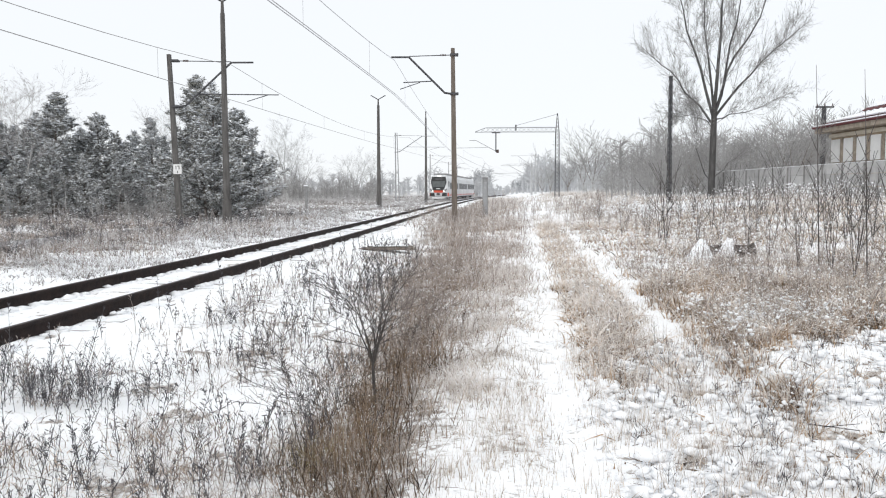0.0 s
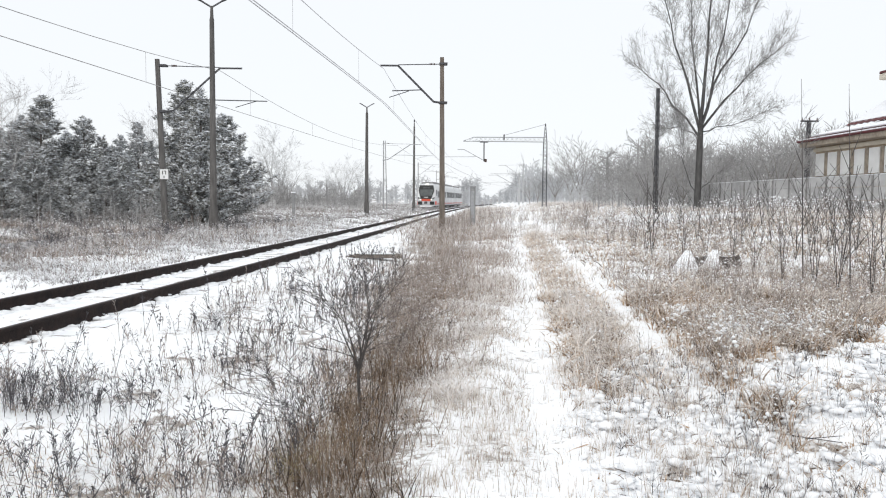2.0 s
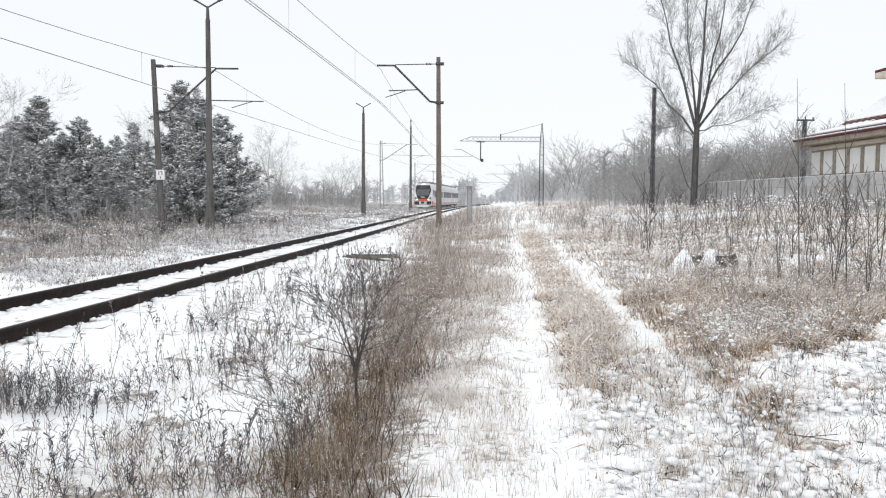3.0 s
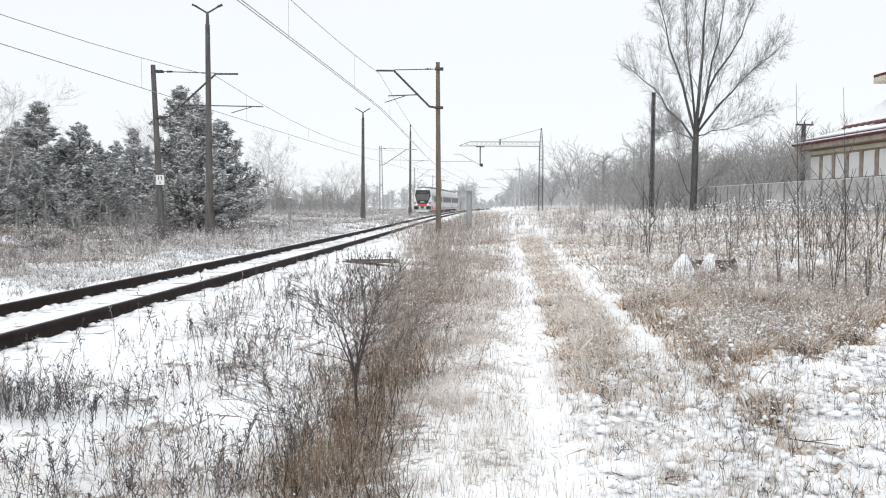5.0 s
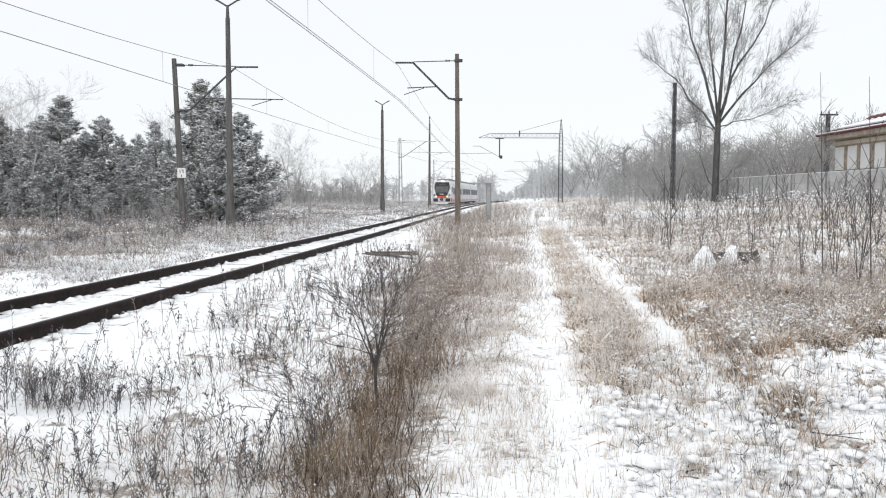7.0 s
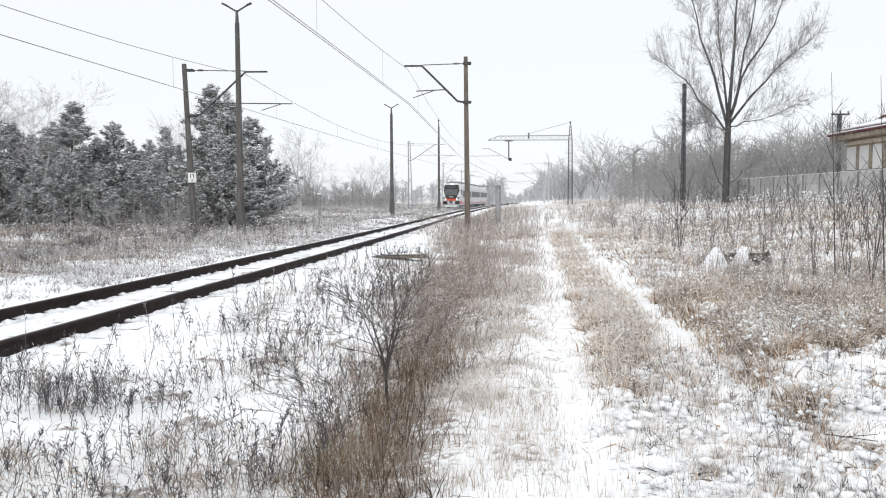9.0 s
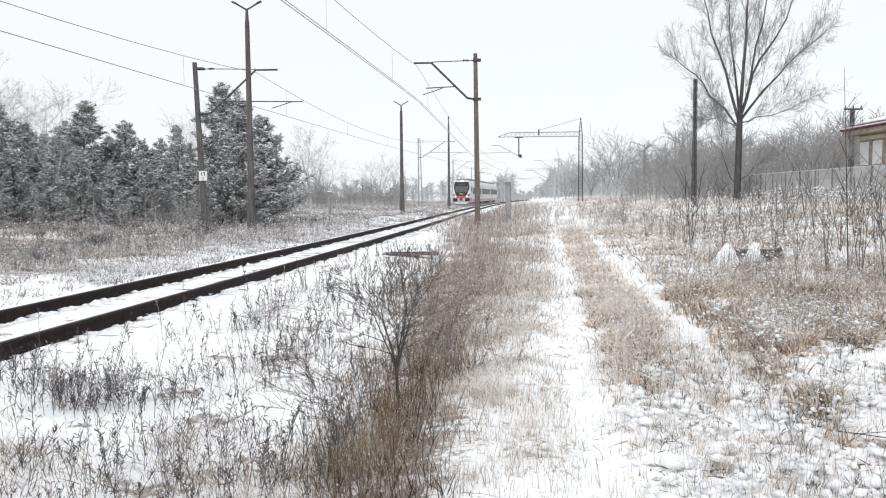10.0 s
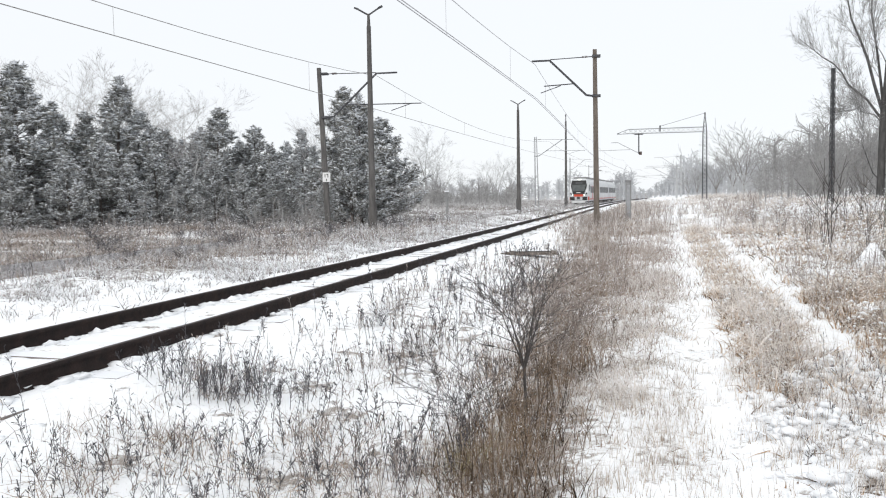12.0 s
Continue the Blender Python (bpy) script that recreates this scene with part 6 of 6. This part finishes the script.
far_field = lambda x, y: (0.35 + 0.65 * step(wob(x, y, 5, 3), -0.4, 0.3)) * step(x, track_a(y) + 2.2, track_a(y) + 3.2) * (1 - 0.85 * np.exp(-(path_off(x, y) / 2.6) ** 2))
p, _ = scatter(rg, 1900, -14, 2, 26, 130, far_field, 1.3)
grass("field_grass", "frosted brown grass along the tracks", 29, p, 9, 0.35, 0.25, 0.7, M_STRAW, 0.35, 0.35, 1.0, 2)
p, _ = scatter(rg, 500, -12, 2, 20, 70, far_field, 1.3)
weeds("weeds", "brown weeds beside the track", 30, p, 0.5, 1.1, M_WEED_BROWN, 8, 0.9, 0.4, 0.6)
# snow lying on the tussocks
p, r = scatter(rg, 3000, -38, -4, 5.5, 26, lambda x, y: np.maximum(d_right(x, y), 0.6 * d_middle(x, y)), 1.2)
c = np.column_stack([p, ground_z(p[:, 0], p[:, 1]) + rg.uniform(0.05, 0.32, len(p)) * step(p[:, 1], 5, 9) + 0.03])
snow_blobs("snow_tufts", "clumps of snow caught in the grass", c, (0.005 + 0.0008 * r) * rg.uniform(0.3, 1.6, len(c)), 4)


# ---- lumps of snow ----
def snow_lumps(name, label, c, size, seed, flat=0.55):
    """Rounded uneven lumps of snow."""
    rng = np.random.default_rng(seed)
    bm = B()
    bmesh.ops.create_icosphere(bm, subdivisions=1, radius=1)
    v = np.array([q.co[:] for q in bm.verts])
    f = np.array([[q.index for q in g.verts] for g in bm.faces])
    bm.free()
    n = len(c)
    k = v.shape[0]
    turn = rng.uniform(0, 6.28, n)
    st = rng.uniform(0.8, 2.4, n)
    vx = v[None, :, 0] * st[:, None]
    vy = np.repeat(v[None, :, 1], n, 0)
    wobble = rng.uniform(0.5, 1.45, (n, k))
    X = (vx * np.cos(turn)[:, None] - vy * np.sin(turn)[:, None]) * wobble
    Y = (vx * np.sin(turn)[:, None] + vy * np.cos(turn)[:, None]) * wobble
    Z = np.repeat(v[None, :, 2], n, 0) * flat * wobble
    V = (c[:, None, :] + np.stack([X, Y, Z], 2) * size[:, None, None]).reshape(-1, 3)
    F = (f[None] + (np.arange(n) * k)[:, None, None]).reshape(-1, 3)
    return put_mesh(name, V, F, M_SNOWTUFT, None, label, "snow", "stuff", smooth=True)


hubs, _ = scatter(rg, 560, -40, -3, 2.7, 11, d_right_front, 1.4)
p = np.repeat(hubs, 6, 0) + rg.normal(size=(len(hubs) * 6, 2)) * 0.075
c = np.column_stack([p, ground_z(p[:, 0], p[:, 1]) + rg.uniform(-0.012, 0.05, len(p))])
snow_lumps("snow_lumps", "rounded lumps of snow on bowed grass", c, 0.01 + 0.034 * rg.uniform(0, 1, len(p)) ** 1.6, 8, 0.68)
grass("snowy_leaf", "withered leaves bowed under snow", 7, hubs, 9, 0.08, 0.04, 0.13, M_LEAF, 0.7, 1.1, 3.2, 3, 0.6)
p, _ = scatter(rg, 200, -40, -4, 3.0, 9, lambda x, y: snow_front(x, y) * (1 - step(patchy(x, y, 0.26, 1) * 0.6 + patchy(x, y, 0.11, 2) * 0.4, 0.26, 0.4)), 1.4)
grass("withered_leaf", "dark withered leaves in gaps of the snow", 60, p, 10, 0.06, 0.04, 0.13, M_WARM, 0.9, 1.3, 2.6, 3)
p, _ = scatter(rg, 120, -38, -6, 3.2, 9, d_right_front, 1.4)
grass("field_grass", "tan tussocks standing out of the snow", 34, p, 18, 0.06, 0.1, 0.28, M_TAN, 0.3, 0.7, 0.9, 3)
p, _ = scatter(rg, 330, -38, -10, 5.6, 10, d_right, 1.4)
p = np.repeat(p, 3, 0) + rg.normal(size=(len(p) * 3, 2)) * 0.05
c = np.column_stack([p, ground_z(p[:, 0], p[:, 1]) + rg.uniform(0.02, 0.26, len(p))])
snow_lumps("snow_lumps", "snow caught on curled tussocks", c, 0.005 + 0.014 * rg.uniform(0, 1, len(p)) ** 2, 11, 1.0)
p, r = scatter(rg, 600, -30, 12, 2.8, 9, lambda x, y: step(path_off(x, y), -2.0, -1.5) * (1 - step(path_off(x, y), 0.6, 1.0)), 1.4)
c = np.column_stack([p, ground_z(p[:, 0], p[:, 1]) - 0.004])
snow_lumps("snow_lumps", "crumbs of snow on the path", c, 0.006 + 0.026 * rg.uniform(0, 1, len(p)) ** 2, 12, 0.6)
p, r = scatter(rg, 800, 2, 44, 3, 16, d_left, 1.4)
c = np.column_stack([p, ground_z(p[:, 0], p[:, 1]) - 0.005])
snow_lumps("snow_lumps", "small lumps of snow in the field", c, rg.uniform(0.012, 0.045, len(p)), 9, 0.4)
ry = 4 + 56 * rg.uniform(0, 1, 2600) ** 1.3
side = rg.choice([-1, 1], len(ry)) * 0.7525 + rg.choice([-1, 1], len(ry)) * rg.uniform(0.085, 0.16, len(ry))
c = np.column_stack([track_a(ry) + side, ry, np.full(len(ry), 0.036) + rg.uniform(-0.012, 0.012, len(ry))])
snow_lumps("snow_lumps", "ragged snow along the rail feet", c, 0.025 + 0.075 * rg.uniform(0, 1, len(ry)) ** 2, 10, 0.5)


# ---- shrubs ----
def shrub(name, at, label, seed, mat, thin, **kw):
    rng = np.random.default_rng(seed)
    out = limbs_of(rng, **kw)
    t = thing(name, at, label, "shrub", "bare shrubs", turn=rng.uniform(0, 360))
    for nm, keep in (("framework", lambda o: o[4] <= 1), ("twig_mass", lambda o: o[4] > 1)):
        sel = [o for o in out if keep(o)]
        P, Q = np.array([o[0] for o in sel]), np.array([o[1] for o in sel])
        a, b = np.maximum(np.array([o[2] for o in sel]), thin), np.maximum(np.array([o[3] for o in sel]), thin * 0.7)
        put_mesh(nm, *sticks(P, Q, a, b), mat, t, kind="stuff")
    return t


shrub("leafless_shrub", (-0.5, 5.5, gz(-0.5, 5.5) - 0.02), "leafless dark shrub in the brown grass", 6, M_SAPLING, 0.0019, height=1.45, trunk_r=0.013, fork=0.42, stems=6, spread=0.42, levels=3, kids=6, up=0.25, wiggle=0.08, taper=0.55, slim=0.85, least=0.001)
shrub("leafless_shrub", (-0.85, 5.2, gz(-0.85, 5.2) - 0.02), "leafless dark shrub in the brown grass", 7, M_SAPLING, 0.0017, height=1.0, trunk_r=0.005, fork=0.1, stems=7, spread=0.4, levels=3, kids=5, up=0.3, wiggle=0.12, taper=0.6, least=0.001)
shrub("leafless_shrub", (-0.3, 8.6, gz(-0.3, 8.6) - 0.02), "small leafless shrub beside the path", 8, M_WEED_BROWN, 0.003, height=1.0, trunk_r=0.006, fork=0.1, stems=6, spread=0.5, levels=3, kids=5, up=0.3, wiggle=0.12, taper=0.6, least=0.0015)
low = shrub("low_shrub", (-2.6, 9.3, gz(-2.6, 9.3) - 0.02), "low dark twiggy shrub in the snow", 9, M_WEED, 0.0017, height=0.34, trunk_r=0.0028, fork=0.03, stems=14, spread=0.4, levels=2, kids=5, up=0.3, wiggle=0.15, taper=0.7, slim=1.2, least=0.001)
for (x, y), s in (((-2.2, 12.5), 0.8), ((-2.6, 15.5), 0.9)):
    c_ = copy_thing(low, pose(x, y, gz(x, y) - 0.02, 0, 0, (x * 997) % 360))
    c_.scale = (s, s, s)

for i in range(26):
    y = 17 + 1.1 * i + 2.0 * math.sin(i * 2.3)
    x = float(track_a(y)) - 5.2 - 1.6 * ((i * 37) % 7)
    c_ = copy_thing(low, pose(x, y, gz(x, y) - 0.02, 0, 0, (i * 71) % 360))
    k = 1.3 + 0.25 * ((i * 13) % 6)
    c_.scale = (k * 1.2, k * 1.2, k)
    tagged(c_, "dark twiggy shrub in the frosted meadow")

sap = [shrub("sapling_clump", (0, 0, 0), "clump of dark upright leafless saplings", 20 + i, M_SAPLING, 0.006, height=2.0, trunk_r=0.016, fork=0.03, stems=4, spread=0.15, levels=2, kids=1, up=0.9, wiggle=0.05, taper=0.5) for i in range(3)]
grove(sap, [(-16.3, 20, 1.3), (-15.9, 21, 1.1), (-15.0, 23, 0.8), (-18.5, 18, 0.8), (-20.0, 19, 0.7), (-21.8, 18, 0.85), (-23.2, 17, 0.7), (-25.0, 16, 0.8), (-27.0, 15, 0.9), (-28.4, 14.5, 0.9), (-30.4, 14, 0.95), (-32.2, 14, 1.0), (-34.5, 14, 1.0), (-13.2, 25, 0.65), (-11.6, 30, 0.65), (-25.8, 19, 1.0), (-28.6, 18, 1.1), (-22.4, 22, 0.9), (-19.4, 24, 0.9), (-17.2, 26, 0.9), (-21.0, 26, 1.0), (-22.8, 25, 0.9), (-24.2, 23, 1.0), (-26.6, 22, 1.1), (-27.8, 20, 1.0), (-29.4, 20, 1.1), (-31.0, 18, 1.1), (-20.4, 28, 1.0), (-18.2, 29, 0.9), (-23.6, 28, 1.1)])

for az, r, top in ((-25.9, 15.5, 3.85), (-28.75, 15.0, 3.65)):
    x, y = polar(az, r)
    g = gz(x, y)
    t = thing("young_tree", (x, y, g - 0.03), "tall thin whip of a young leafless tree", "tree", "young trees")
    part("stem", rod(rod(B(), (0.12, 0, 0), (0.04, 0, (top - g) * 0.5), 0.012, 0.009, seg=6), (0.04, 0, (top - g) * 0.5), (-0.05, 0, top - g), 0.009, 0.003, seg=6), M_SAPLING, t)
    for k in range(5):
        z = (top - g) * (0.3 + 0.09 * k)
        part("side_shoot", rod(B(), (0.05, 0, z), (0.05 + 0.2 * (-1) ** k, 0.05, z + 0.5), 0.008, 0.003, seg=5), M_SAPLING, t)

# a fallen twig on the snow
x, y = 2.55, 5.05
t = thing("fallen_twig", (x, y, gz(x, y)), "thin dark twig lying on the snow", "twig", turn=-60)
part("stem", rod(B(), (-0.28, 0, 0.03), (0.25, 0.02, 0.1), 0.006, 0.003, seg=5), M_WEED, t)
part("fork", rod(B(), (0.0, 0, 0.06), (0.2, 0.1, 0.12), 0.004, 0.002, seg=5), M_WEED, t)
